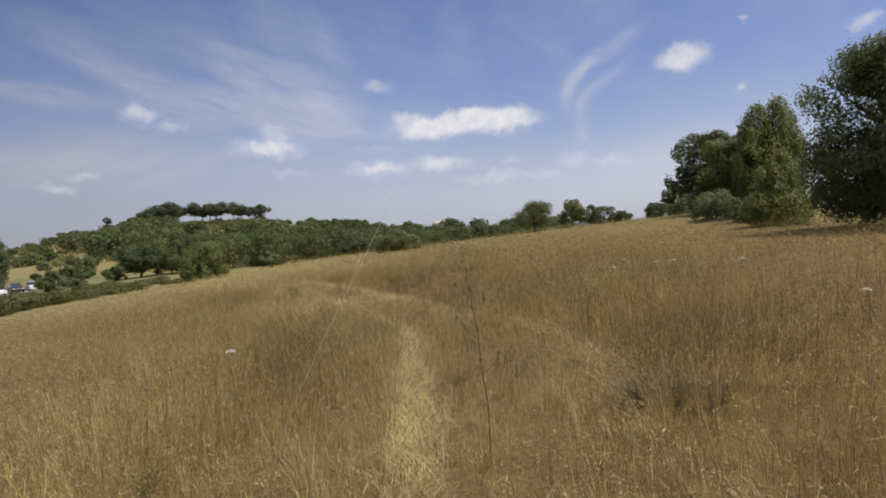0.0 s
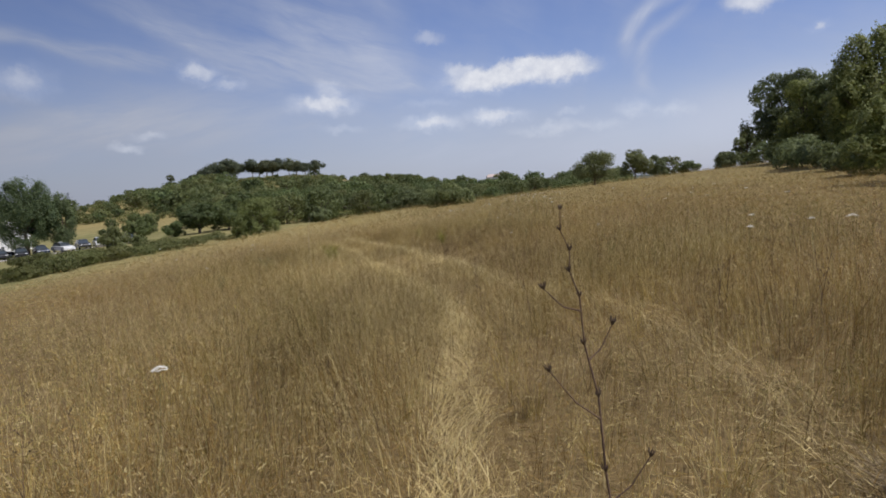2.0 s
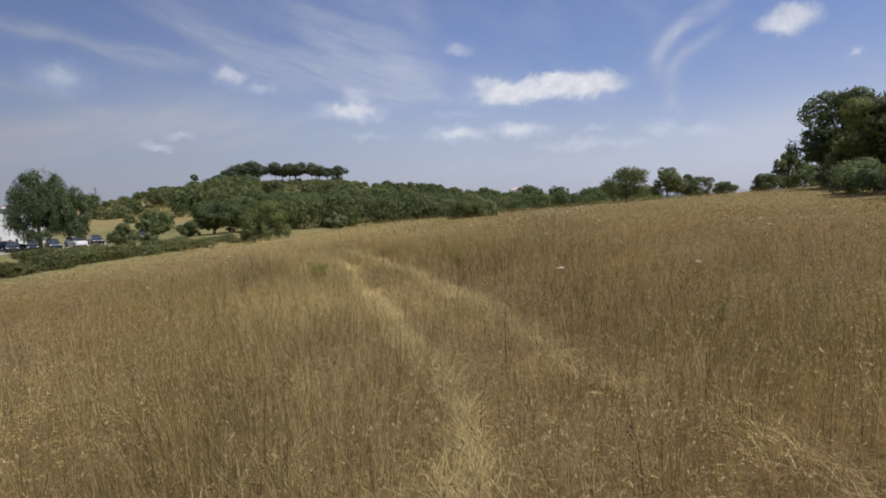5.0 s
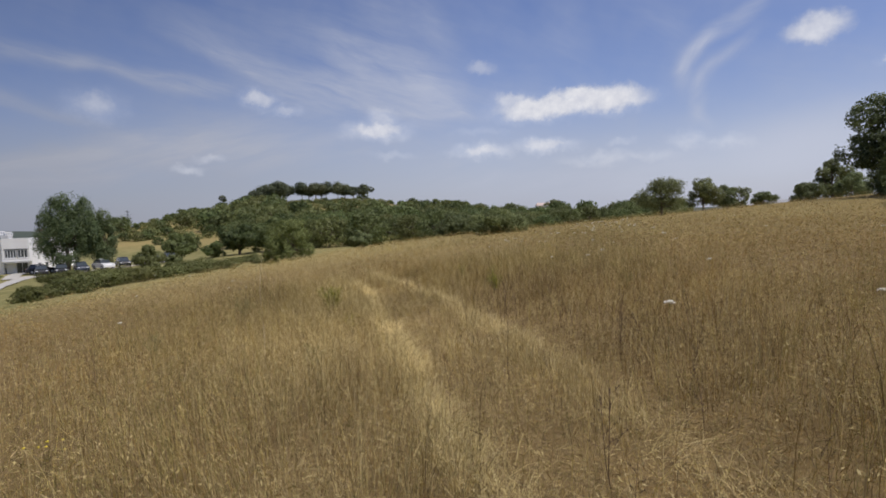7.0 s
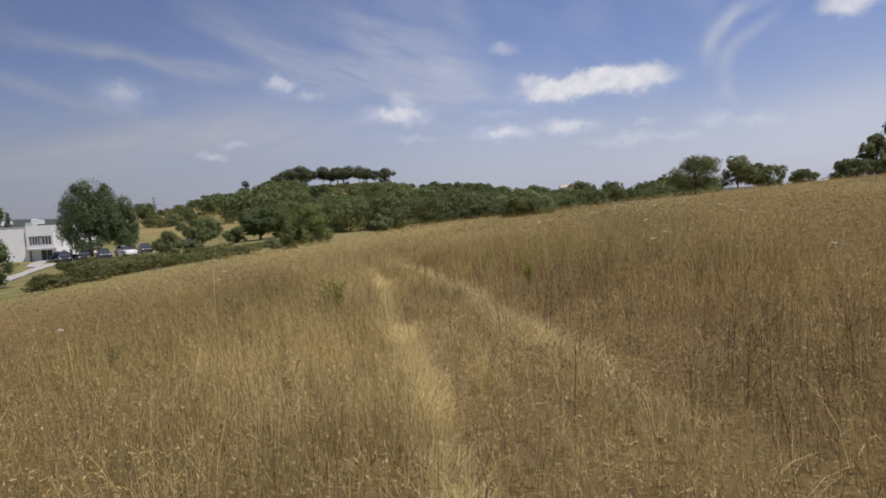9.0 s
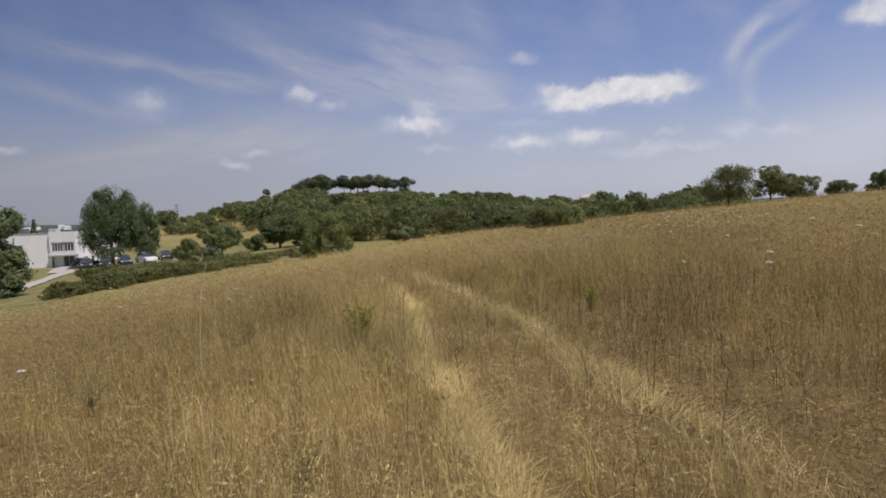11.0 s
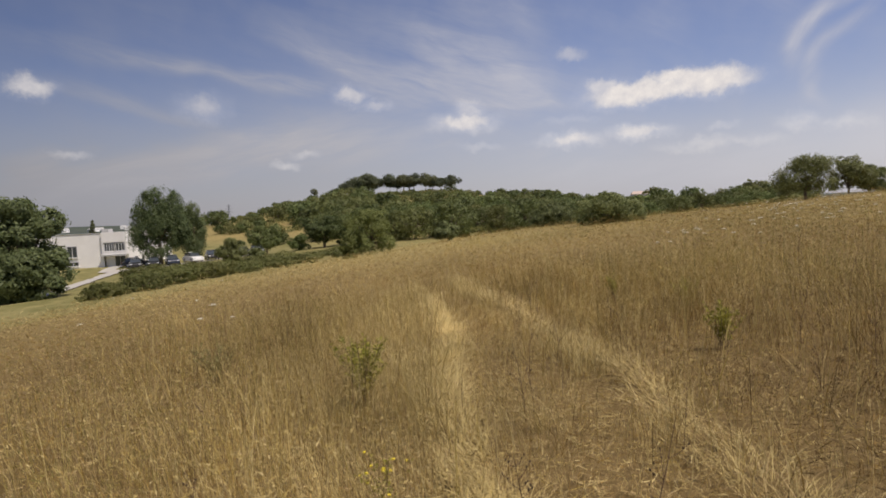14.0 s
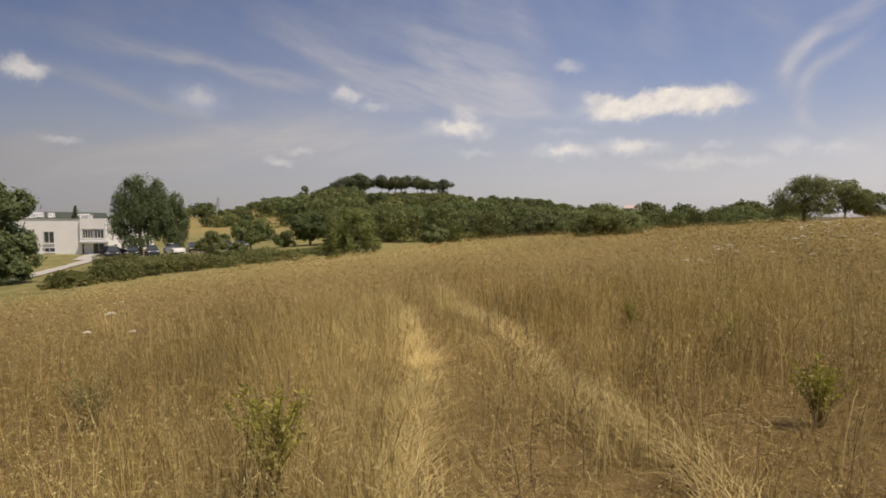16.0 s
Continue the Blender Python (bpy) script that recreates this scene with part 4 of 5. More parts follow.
    tree("poplar_tree", [(0, 0, 2.8, 2.0, 1.7, 2.3), (.5, 0, 5.2, 1.8, 1.5, 2.8), (-.9, 0, 7.4, 1.6, 1.3, 2.6), (.2, 0, 8.2, 1.1, 1.1, 1.9), (-2.0, 0, 6.0, 1.4, 1.3, 2.8)], 16000, .13, M_POPLAR, 7.0, .22, 51,
         "slender poplar beside the car park", place=foot(-41.6, 92.5, sink=.3), ragged=.4, hollow=.4)
    tree("willow_tree", [(1.9, -.6, 1.5, 1.7, 1.6, 1.5), (-1.8, -.4, 1.6, 1.8, 1.6, 1.6), (.2, -1.2, 1.8, 2.0, 1.6, 1.8), (2.7, .3, 2.6, 1.3, 1.3, 1.6)] + round_blobs(3.6, -.2, 8.2, 11, 40), 40000, .15, M_POPLAR, 6.0, .26, 52, "tall bushy green tree at the foot of the meadow", place=foot(-36.1, 46.5, size=1.06, sink=.3), ragged=.5)

    # the wood on the hill: a few trees, copied
    stock, distant = [], []
    for k, (w, h0, h1, mat, label) in enumerate(((5.2, -.6, 6.8, M_WOOD, "dark green oak of the hill wood"), (4.6, -.6, 5.8, M_WOOD, "round oak of the hill wood"),
                                                 (5.4, -.6, 6.0, M_WOOD, "light green tree of the hill wood"), (4.4, -.6, 7.4, M_WOOD, "tall dark oak of the hill wood"))):
        stock.append(tree("woodland_tree", round_blobs(w, h0, h1, 13, 60 + k), 3000, .27, mat, h1 * .8, .22, 70 + k, label, group="trees of the wood", place=foot(-6 + 9 * k, 122 + 5 * k, size=.85, sink=.4)))
        distant.append(tree("woodland_tree", round_blobs(w, h0, h1, 11, 160 + k), 900, .48, mat, h1 * .8, .22, 170 + k, label, group="trees of the wood", place=foot(30 * k, 352)))
    r = random.Random(5)
    spots = []
    for _ in range(9000):
        az, d = r.uniform(-21, 31), r.uniform(101, 345)
        x, y = d * math.sin(radians(az)), d * math.cos(radians(az))
        if az < -12.5 and d < 185 + 15 * math.sin(az):
            continue  # the open slope
        if az < -9 and d < 120 or az > 12 and d > 240 or az < 3 and 60 < d < 103:
            continue
        room = float(np.interp(az, TREELINE[0], TREELINE[1])) * d - ground_z(x, y)
        if room < 1.3:
            continue  # the pines stand free of the wood
        tall = min(8.2, room) * (.62 + .38 * r.random() ** .6)
        if any((x - a) ** 2 + (y - b) ** 2 < (.55 * tall + .9 + .006 * d) ** 2 for a, b, _ in spots):
            continue
        spots.append((x, y, tall))
        if len(spots) >= 330:
            break
    for x, y, tall in spots:
        copy_thing(r.choice(stock if math.hypot(x, y) < 165 else distant), foot(x, y, r.uniform(0, 360), max(.3, tall / 6.8), .4))
    # undergrowth that closes the wood
    blobs = []
    for _ in range(2000):
        az, d = r.uniform(-20, 30), r.uniform(100, 250)
        x, y = d * math.sin(radians(az)), d * math.cos(radians(az))
        if az < -11 and d < 165 or len(blobs) >= 420:
            continue
        w = r.uniform(1.8, 3.6)
        blobs.append((x, y, ground_z(x, y) + r.uniform(.1, .7), w, w, r.uniform(.7, 1.3)))
    for _ in range(70):
        az, d = r.uniform(-13, 3), r.uniform(285, 335)
        x, y = d * math.sin(radians(az)), d * math.cos(radians(az))
        w = r.uniform(2.5, 4.5)
        blobs.append((x, y, ground_z(x, y) + .4, w, w, r.uniform(1.2, 2.2)))
    v, f = leaf_cloud(blobs, 80000, .36, 301, hollow=.75)
    tagged(part("undergrowth", mesh_of("undergrowth", v, f), M_BRAMBLE), "dense green undergrowth beneath the wood", "undergrowth", kind="stuff")
    # thin scrub on the open slope
    for px, py, s in ((-47, 128, .3), (-52, 150, .35), (-60, 165, .5), (-41, 140, .3), (-66, 166, .5), (-58, 176, .5), (-44, 168, .5), (-75, 170, .55), (-36, 120, .5), (-62, 135, .4),
                      (-80, 200, .8), (-48, 196, .8), (-88, 215, .8), (-70, 150, .5), (-95, 240, .8), (-57, 112, .35), (-72, 120, .5), (-84, 165, .6), (-100, 205, .8), (-112, 260, .9)):
        copy_thing(r.choice(distant[:2]), foot(px, py, r.uniform(0, 360), s, .3))
    # umbrella pines along the hilltop
    pines = []
    for k, (w, h) in enumerate(((6.4, 11.5), (5.2, 10.5))):
        rr = random.Random(80 + k)
        blobs = [(math.cos(a) * w * .82, math.sin(a) * w * .82, h * rr.uniform(.60, .78), w * rr.uniform(.34, .5), w * rr.uniform(.34, .5), h * rr.uniform(.14, .2)) for a in (.2, 1.3, 2.6, 3.7, 5.0)]
        blobs += [(.1 * w, 0, h * .84, w * .52, w * .52, h * .16), (-.2 * w, .1 * w, h * .68, w * .55, w * .55, h * .24), (0, 0, h * .6, w * .6, w * .6, h * .24)]
        pines.append(tree("pine_tree", blobs, 5200, .32, M_PINE, h * .82, .34, 80 + k, "tall umbrella pine with a bare trunk on the hilltop", group="pines on the hill",
                          place=foot(-20 + 20 * k, 322), hollow=.3, fork=.6))
    for az, d, k, s in PINES:
        copy_thing(pines[k], foot(d * math.sin(radians(az)), d * math.cos(radians(az)), az * 40, s, .3))
    for k in range(16):
        az, d = -12.5 + .8 * k + r.uniform(-.3, .3), r.uniform(296, 330)
        copy_thing(r.choice(distant), foot(d * math.sin(radians(az)), d * math.cos(radians(az)), r.uniform(0, 360), r.uniform(.5, .85) * (1.15 if k < 5 else .62), .4))
    tree("pine_tree", [(0, 0, 6.2, 1.6, 1.6, 1.2), (.8, 0, 5.2, 1.2, 1.0, .8)], 900, .3, M_PINE, 5.6, .14, 90, "small lone pine standing above the wood", place=foot(-72, 310, size=max(.7, (16.4 - ground_z(-72, 310)) / 7.4)), fork=.7)


# how high the wood reaches, by azimuth, as a slope from the end of the walk
TREELINE = ((-24, -21, -20, -18.6, -16.1, -14.1, -11.3, -10, -9, -8.2, -6.9, .5, 2, 5, 9, 10, 14.7, 19.2, 22, 25.3, 31),
            (.003, .009, .0134, .024, .0355, .039, .050, .058, .060, .048, .0405, .0395, .0365, .035, .0345, .029, .0205, .0245, .0215, .0245, .0255))
# azimuth, distance, kind, size
PINES = [(-11.2, 300, 1, .62), (-10.4, 318, 0, .84), (-9.6, 310, 1, 1.02), (-8.8, 322, 0, 1.12), (-8.1, 312, 1, 1.30), (-7.6, 326, 0, 1.06), (-5.85, 320, 0, 1.08), (-5.2, 332, 1, .98), (-4.55, 314, 1, 1.06),
         (-4.0, 326, 1, .92), (-2.45, 320, 0, 1.0), (-1.75, 330, 1, .94), (-.95, 318, 1, .86)]
make_trees()

# ---------------------------------------------------------------- below the meadow: building, road, cars
def ribbon(name, line, width, lift, mat, label, category):
    """A strip of road laid on the ground along a line."""
    pts = []
    for (ax, ay), (bx, by) in zip(line, line[1:]):
        for k in range(12):
            pts.append(Vector((ax + (bx - ax) * k / 12, ay + (by - ay) * k / 12)))
    v, f = [], []
    for i, p in enumerate(pts):
        d = (pts[min(i + 1, len(pts) - 1)] - pts[max(i - 1, 0)]).normalized()
        s = Vector((-d.y, d.x))
        for j in range(5):
            q = p + s * (j / 4 - .5) * width
            v.append((q.x, q.y, ground_z(q.x, q.y) + lift))
        if i:
            a = (i - 1) * 5
            f += [(a + j, a + j + 1, a + j + 6, a + j + 5) for j in range(4)]
    tagged(part(name, mesh_of(name, v, f), mat), label, category, kind="structure")


ribbon("road", PARKING, 5.0, .07, M_ROAD, "pale grey parking strip below the meadow", "road")
ribbon("lane", LANE, 1.9, .10, M_PAVE, "narrow pale lane curving down from the building", "lane")
ribbon("pavement", [(-49.5, 81), (-52, 86), (-54.2, 91), (-55.3, 94.8)], 2.0, .11, M_PAVE, "light concrete path leading to the white building", "path")


def window(x0, x1, z0, z1, y, parent, bars=1):
    """A window set in a front at depth y: frame, sill and panes."""
    bm = bmesh.new()
    t = .09
    for a, b, c, d in ((x0, x1, z0, z0 + t), (x0, x1, z1 - t, z1), (x0, x0 + t, z0, z1), (x1 - t, x1, z0, z1)):
        box(bm, a, y - .10, c, b, y + .04, d)
    for k in range(1, bars):
        m = x0 + (x1 - x0) * k / bars
        box(bm, m - t / 2, y - .09, z0, m + t / 2, y + .03, z1)
    w = part("window", bm, M_FRAME, parent)
    for k in range(bars):
        a, b = x0 + (x1 - x0) * k / bars + t / 2, x0 + (x1 - x0) * (k + 1) / bars - t / 2
        part("pane", box(bmesh.new(), a, y - .04, z0 + t, b, y - .01, z1 - t), M_GLASS, w)
    part("sill", box(bmesh.new(), x0 - .08, y - .2, z0 - .1, x1 + .08, y - .02, z0, .02), M_WHITE, w)


def make_building():
    house = new("office_building")
    house.location = (-60.5, 95.0, -6.35)
    tagged(house, "white two-storey rendered office block with a flat roof", "building")
    # walls round a shell, local x along the front, z from the foot
    part("wall", box(bmesh.new(), -8.5, 0, 0, 2.6, .3, 6.0), M_WHITE, house)
    part("wall", box(bmesh.new(), -8.5, .3, 0, -8.2, 15, 6.0), M_WHITE, house)
    part("wall", box(bmesh.new(), 6.4, .3, 0, 6.7, 15, 6.15), M_WHITE, house)
    part("wall", box(bmesh.new(), -8.5, 15, 0, 6.7, 15.3, 6.0), M_WHITE, house)
    # the entrance bay: upper storey in front, lower one set back
    bm = box(bmesh.new(), 2.6, -.35, 2.45, 6.7, .3, 2.95)
    box(bm, 2.6, -.35, 4.45, 6.7, .3, 6.15)
    box(bm, 2.6, -.35, 2.95, 2.85, .3, 4.45)
    box(bm, 6.45, -.35, 2.95, 6.7, .3, 4.45)
    part("bay", bm, M_WHITE, house)
    part("entrance_wall", box(bmesh.new(), 2.6, .55, 0, 4.1, .8, 2.45), M_WHITE, house)
    part("entrance_wall", box(bmesh.new(), 5.9, .55, 0, 6.4, .8, 2.45), M_WHITE, house)
    part("ledge", box(bmesh.new(), 2.5, -.85, 2.2, 6.8, -.35, 2.5, .03), M_CONCRETE, house, "grey concrete ledge")
    part("roof", box(bmesh.new(), -8.2, .3, 5.6, 6.4, 15, 5.75), M_CONCRETE, house)
    part("parapet_cap", box(bmesh.new(), -8.6, -.08, 6.0, 2.6, .38, 6.09, .02), M_CONCRETE, house)
    part("roof_box", box(bmesh.new(), -1.0, 6, 5.75, .2, 7.4, 6.7, .04), M_CONCRETE, house)
    window(2.95, 4.65, 3.0, 4.35, -.2, house, 4)
    window(4.85, 6.35, 3.0, 4.35, -.2, house, 3)
    window(-3.4, -1.7, 2.2, 4.1, .02, house, 2)
    window(-3.4, -1.6, .75, 1.5, .02, house, 2)
    window(-6.0, -4.4, .75, 1.5, .02, house, 2)
    window(-6.4, -5.0, 2.2, 4.1, .02, house, 2)
    door = part("door", box(bmesh.new(), 4.1, .62, .05, 5.9, .7, 2.4), M_FRAME, house)
    for a in (4.2, 5.05):
        part("pane", box(bmesh.new(), a, .58, .3, a + .75, .64, 2.3), M_GLASS, door)
    for a in (2.0, 4.2, 8.0, 11.0):
        part("pane", box(bmesh.new(), 6.69, a, 1.0, 6.76, a + .8, 1.9), M_GLASS, house)


make_building()


def car(x, y, turn, paint, label, tall=1.0):
    thing = new("car")
    L, W = 4.2, 1.72
    # side profile: x along, z up
    prof = [(-2.1, .35), (-2.1, .75), (-1.95, .88), (-1.25, .95), (1.0, .93), (1.95, .80), (2.1, .62), (2.08, .32), (1.8, .25), (-1.9, .25)]
    bm = bmesh.new()
    rows = [[bm.verts.new((a, s * (W / 2 - (.06 if z > .8 else 0)), z)) for a, z in prof] for s in (-1, 1)]
    n = len(prof)
    for k in range(n):
        bm.faces.new((rows[0][k], rows[0][(k + 1) % n], rows[1][(k + 1) % n], rows[1][k]))
    bm.faces.new(rows[0])
    bm.faces.new(rows[1][::-1])
    part("body", bm, paint, thing)
    z1 = .93 + .5 * tall
    bm = bmesh.new()
    lo = [bm.verts.new((a, b, .92)) for a, b in ((-1.75, -.76), (.95, -.76), (.95, .76), (-1.75, .76))]
    hi = [bm.verts.new((a, b, z1)) for a, b in ((-1.35, -.62), (.25, -.62), (.25, .62), (-1.35, .62))]
    for k in range(4):
        bm.faces.new((lo[k], lo[(k + 1) % 4], hi[(k + 1) % 4], hi[k]))
    bm.faces.new(hi)
    part("cabin", bm, M_GLASS, thing, "dark glazed cabin")
    part("roof", box(bmesh.new(), -1.4, -.63, z1 - .01, .3, .63, z1 + .05, .02), paint, thing)
    for a in (-1.3, 1.3):
        for b in (-.78, .78):
            bm = bmesh.new()
            bmesh.ops.create_cone(bm, cap_ends=True, segments=14, radius1=.31, radius2=.31, depth=.2, matrix=pose(a, b, .31, 90))
            w = part("wheel", bm, M_TYRE, thing)
            bm = bmesh.new()
            bmesh.ops.create_cone(bm, cap_ends=True, segments=10, radius1=.19, radius2=.19, depth=.22, matrix=pose(a, b, .31, 90))
            part("rim", bm, M_FRAME, w)
    for b in (-.6, .6):
        part("headlight", box(bmesh.new(), 2.0, b - .16, .62, 2.1, b + .16, .74, .02), M_FRAME, thing)
        part("tail_light", box(bmesh.new(), -2.12, b - .12, .68, -2.04, b + .12, .84, .02), M_RED, thing)
    tagged(thing, label, "car", "cars parked below the meadow")
    thing.matrix_basis = foot(x, y, turn, 1, -.09)


car(-48.4, 87.0, -62, M_CARDARK, "dark grey hatchback parked at the kerb")
car(-46.0, 87.9, -66, M_CARDARK, "black car parked at the kerb")
car(-43.8, 89.2, -58, M_CARBLUE, "dark blue car parked under the poplar")
car(-50.6, 91.5, 30, M_CARDARK, "dark car parked by the building entrance")
car(-41.4, 91.2, -44, M_CARWHITE, "white van-like car parked under the poplar", 1.2)
car(-39.2, 93.2, -60, M_CARDARK, "dark car parked on the lane")
car(-37.2, 95.0, -64, M_CARWHITE, "white car parked on the lane")
car(-35.4, 96.9, -60, M_CARDARK, "dark car parked at the end of the row")
car(-33.6, 98.6, -62, M_CARBLUE, "dark blue car parked at the end of the row")


def make_brambles():
    r = random.Random(17)
    spots = ((-25.3, 40.2, 1.9, 1.2), (-24.3, 43.5, 2.4, 1.4), (-23.6, 47, 2.6, 1.6), (-22.0, 50.3, 2.6, 1.6), (-20.4, 53.5, 2.5, 1.4), (-18.6, 57, 2.3, 1.2),
             (-20.5, 61, 2.4, 1.2), (-16.6, 60.5, 2.1, .9), (-17.5, 66.5, 2.4, .8), (-21.5, 71.5, 2.4, .9), (-16.3, 72.5, 2.6, .8), (-26.6, 49.5, 2.2, 1.3), (-27.8, 44.5, 1.2, .9), (-13.0, 68, 1.8, .6), (-33.2, 60, 2.3, 1.5), (-31.2, 61.5, 2.4, 1.4), (-29.2, 63, 2.4, 1.25), (-26.8, 64.5, 2.4, 1.05))
    for k, (x, y, w, h) in enumerate(spots):
        tree("bramble_bush", round_blobs(w, -.2, h * r.uniform(.8, 1.15), 9, 100 + k, .6), 5000, .095, M_BRAMBLE, h * .7, .04, 120 + k, "low spreading green bramble bush below the meadow", "bush",
             group="brambles along the meadow's foot", place=foot(x, y, r.uniform(0, 360), 1, .1))


make_brambles()


# ---------------------------------------------------------------- far off
def house(x, y, turn, w, d, h, roof_mat, wall_mat, label):
    thing = new("house")
    part("wall", box(bmesh.new(), -w / 2, -d / 2, -3, w / 2, d / 2, h), wall_mat, thing)
    bm = bmesh.new()
    a = [bm.verts.new(p) for p in ((-w / 2 - .4, -d / 2 - .4, h), (w / 2 + .4, -d / 2 - .4, h), (w / 2 + .4, d / 2 + .4, h), (-w / 2 - .4, d / 2 + .4, h))]
    b = [bm.verts.new(p) for p in ((-w / 2 + 1, 0, h + d * .24), (w / 2 - 1, 0, h + d * .24))]
    for f in ((a[0], a[1], b[1], b[0]), (a[1], a[2], b[1]), (a[2], a[3], b[0], b[1]), (a[3], a[0], b[0]), a[::-1]):
        bm.faces.new(f)
    part("roof", bm, roof_mat, thing)
    k = int(w // 3)
    for i in range(k):
        c = -w / 2 + (i + .5) * w / k
        part("window", box(bmesh.new(), c - .5, -d / 2 - .05, h * .4, c + .5, -d / 2 + .02, h * .75), M_GLASS, thing)
    tagged(thing, label, "house", "houses far off")
    thing.matrix_basis = foot(x, y, turn, 1, 0)


house(-138, 330, 20, 14, 9, 4.5, M_TILE, M_WHITE, "small house with a red tiled roof beyond the lane")
house(-118, 360, 5, 9, 8, 3.5, M_TILE, M_WHITE, "low house with a red tiled roof beyond the lane")
house(122, 385, -10, 11, 8, 7.2, M_PINKTILE, M_WHITE, "pale house with a pinkish roof above the treetops")
rr = random.Random(31)
for k in range(15):
    az, d = rr.uniform(-41, -24), rr.uniform(950, 1500)
    house(d * math.sin(radians(az)), d * math.cos(radians(az)), rr.uniform(-40, 40), rr.uniform(9, 18), rr.uniform(8, 11), rr.uniform(3, 6), rr.choice((M_TILE, M_CONCRETE, M_CONCRETE)), M_WHITE,
          "pale town house seen far off among trees")


def make_pylon():
    bm = bmesh.new()
    for sx in (-1, 1):
        for sy in (-1, 1):
            tube(bm, [(sx * 1.6, sy * 1.6, -1), (sx * .5, sy * .5, 14), (sx * .2, sy * .2, 19)], [.14, .12, .1], 4)
    for z, w in ((13, 3.4), (15.5, 2.8), (18, 2.0)):
        tube(bm, [(-w, 0, z), (w, 0, z)], [.12, .12], 4)
    for k in range(7):
        z0, z1 = k * 2, k * 2 + 2
        a, b = 1.6 - .08 * z0, 1.6 - .08 * z1
        tube(bm, [(-a, -a, z0), (b, -b, z1)], [.07, .07], 4)
        tube(bm, [(a, -a, z0), (-b, -b, z1)], [.07, .07], 4)
    p = part("pylon", bm, M_STEEL)
    p.matrix_basis = foot(-172, 455)
    tagged(p, "grey lattice power pylon beyond the hill", "pylon")


make_pylon()
tree("conifer_tree", [(0, 0, 3, 1.8, 1.8, 2.2), (0, 0, 5.4, 1.4, 1.4, 2), (0, 0, 7.4, 1.0, 1.0, 1.6), (0, 0, 9, .6, .6, 1.2)], 1600, .3, M_PINE, 9.5, .2, 91, "dark pointed conifer behind the white building",
     place=foot(-110, 178, size=.75, sink=.3))


# ---------------------------------------------------------------- plants in the meadow
def leafy(name, height_, spread, stems, leaves, size, mat, seed, flowers=0, flower_mat=None):
    """A small bushy weed: stems, leaves along them, and flowers at the tips."""
    r = random.Random(seed)
    thing = new(name)
    bm = bmesh.new()
    v, f, tips = [], [], []
    for s in range(stems):
        a, reach = r.uniform(0, 6.28), spread * r.uniform(.15, 1)
        h = height_ * r.uniform(.55, 1)
        end = Vector((reach * math.cos(a), reach * math.sin(a), h))
        mid = Vector((end.x * .4, end.y * .4, h * .55))
        tube(bm, [(end.x * .05, end.y * .05, -.03), mid, end], [.004, .003, .0015], 4)
        tips.append(end)
        for k in range(leaves):
            u = r.uniform(.25, 1.0)
            p = Vector((0, 0, 0)).lerp(mid, u * 2) if u < .5 else mid.lerp(end, u * 2 - 1)
            b = r.uniform(0, 6.28)
            d = Vector((math.cos(b), math.sin(b), r.uniform(.1, 1.0))).normalized()
            w = d.cross(Vector((r.uniform(-1, 1), r.uniform(-1, 1), r.uniform(-.3, .3)))).normalized()
            l = size * r.uniform(.6, 1.3)
            i = len(v)
            v += [p, p + d * l * .5 + w * l * .2, p + d * l, p + d * l * .5 - w * l * .2]
            f.append((i, i + 1, i + 2, i + 3))
    tagged(part("stem_tuft", bm, M_STEM, thing), kind="stuff")
    tagged(part("foliage", mesh_of("foliage", [tuple(p) for p in v], f), mat, thing), kind="stuff")
    for k in range(flowers):
        t = tips[k % len(tips)] + Vector((r.uniform(-.03, .03), r.uniform(-.03, .03), r.uniform(-.03, .02)))
        bm = bmesh.new()
        bmesh.ops.create_icosphere(bm, subdivisions=1, radius=.0125, matrix=Matrix.Translation(t) @ Matrix.Diagonal((1, 1, .6, 1)))
        part("flower", bm, flower_mat, thing, "small yellow flower")
    return thing


def put(thing, x, y, turn=0.0, size=1.0, label="", category="", group=""):
    thing.matrix_basis = foot(x, y, turn, size, 0)
    return tagged(thing, label, category, group)


put(leafy("green_shrub", .56, .30, 46, 36, .034, M_FRESH, 1), -1.0, 3.4, 0, 1.18, "small bushy bright green shrub beside the wheel rut", "plant")
put(leafy("green_shrub", .46, .16, 18, 34, .033, M_FRESH, 2), 2.42, 3.75, 0, 1.15, "upright bright green weed in the dry grass", "plant")
put(leafy("green_shrub", .44, .22, 20, 26, .03, M_FRESH, 3), 2.85, 5.8, 0, 1, "bushy green weed in the dry grass", "plant")
put(leafy("yellow_flowers", .38, .17, 16, 14, .03, M_FRESH, 4, 11, M_YELLOW), -.56, 1.25, 0, 1, "yellow-flowered weed beside the wheel rut", "plant")
put(leafy("green_shrub", .44, .24, 20, 26, .03, M_FRESH, 5), 2.3, 7.2, 0, 1, "yellow-green weed in the dry grass", "plant")
put(leafy("yellow_flowers", .34, .14, 9, 10, .03, M_OLIVE, 6, 6, M_YELLOW), -2.9, -3.55, 0, 1, "small yellow-flowered weed in the dry grass", "plant")
put(leafy("green_shrub", .38, .22, 12, 20, .03, M_OLIVEPLANT, 7), -2.9, -12.2, 0, 1, "dull green leafy weed in the dry grass", "plant")
put(leafy("green_shrub", .45, .2, 12, 20, .03, M_OLIVEPLANT, 8), -1.0, -1.3, 0, 1, "dull green tuft beside the wheel rut", "plant")
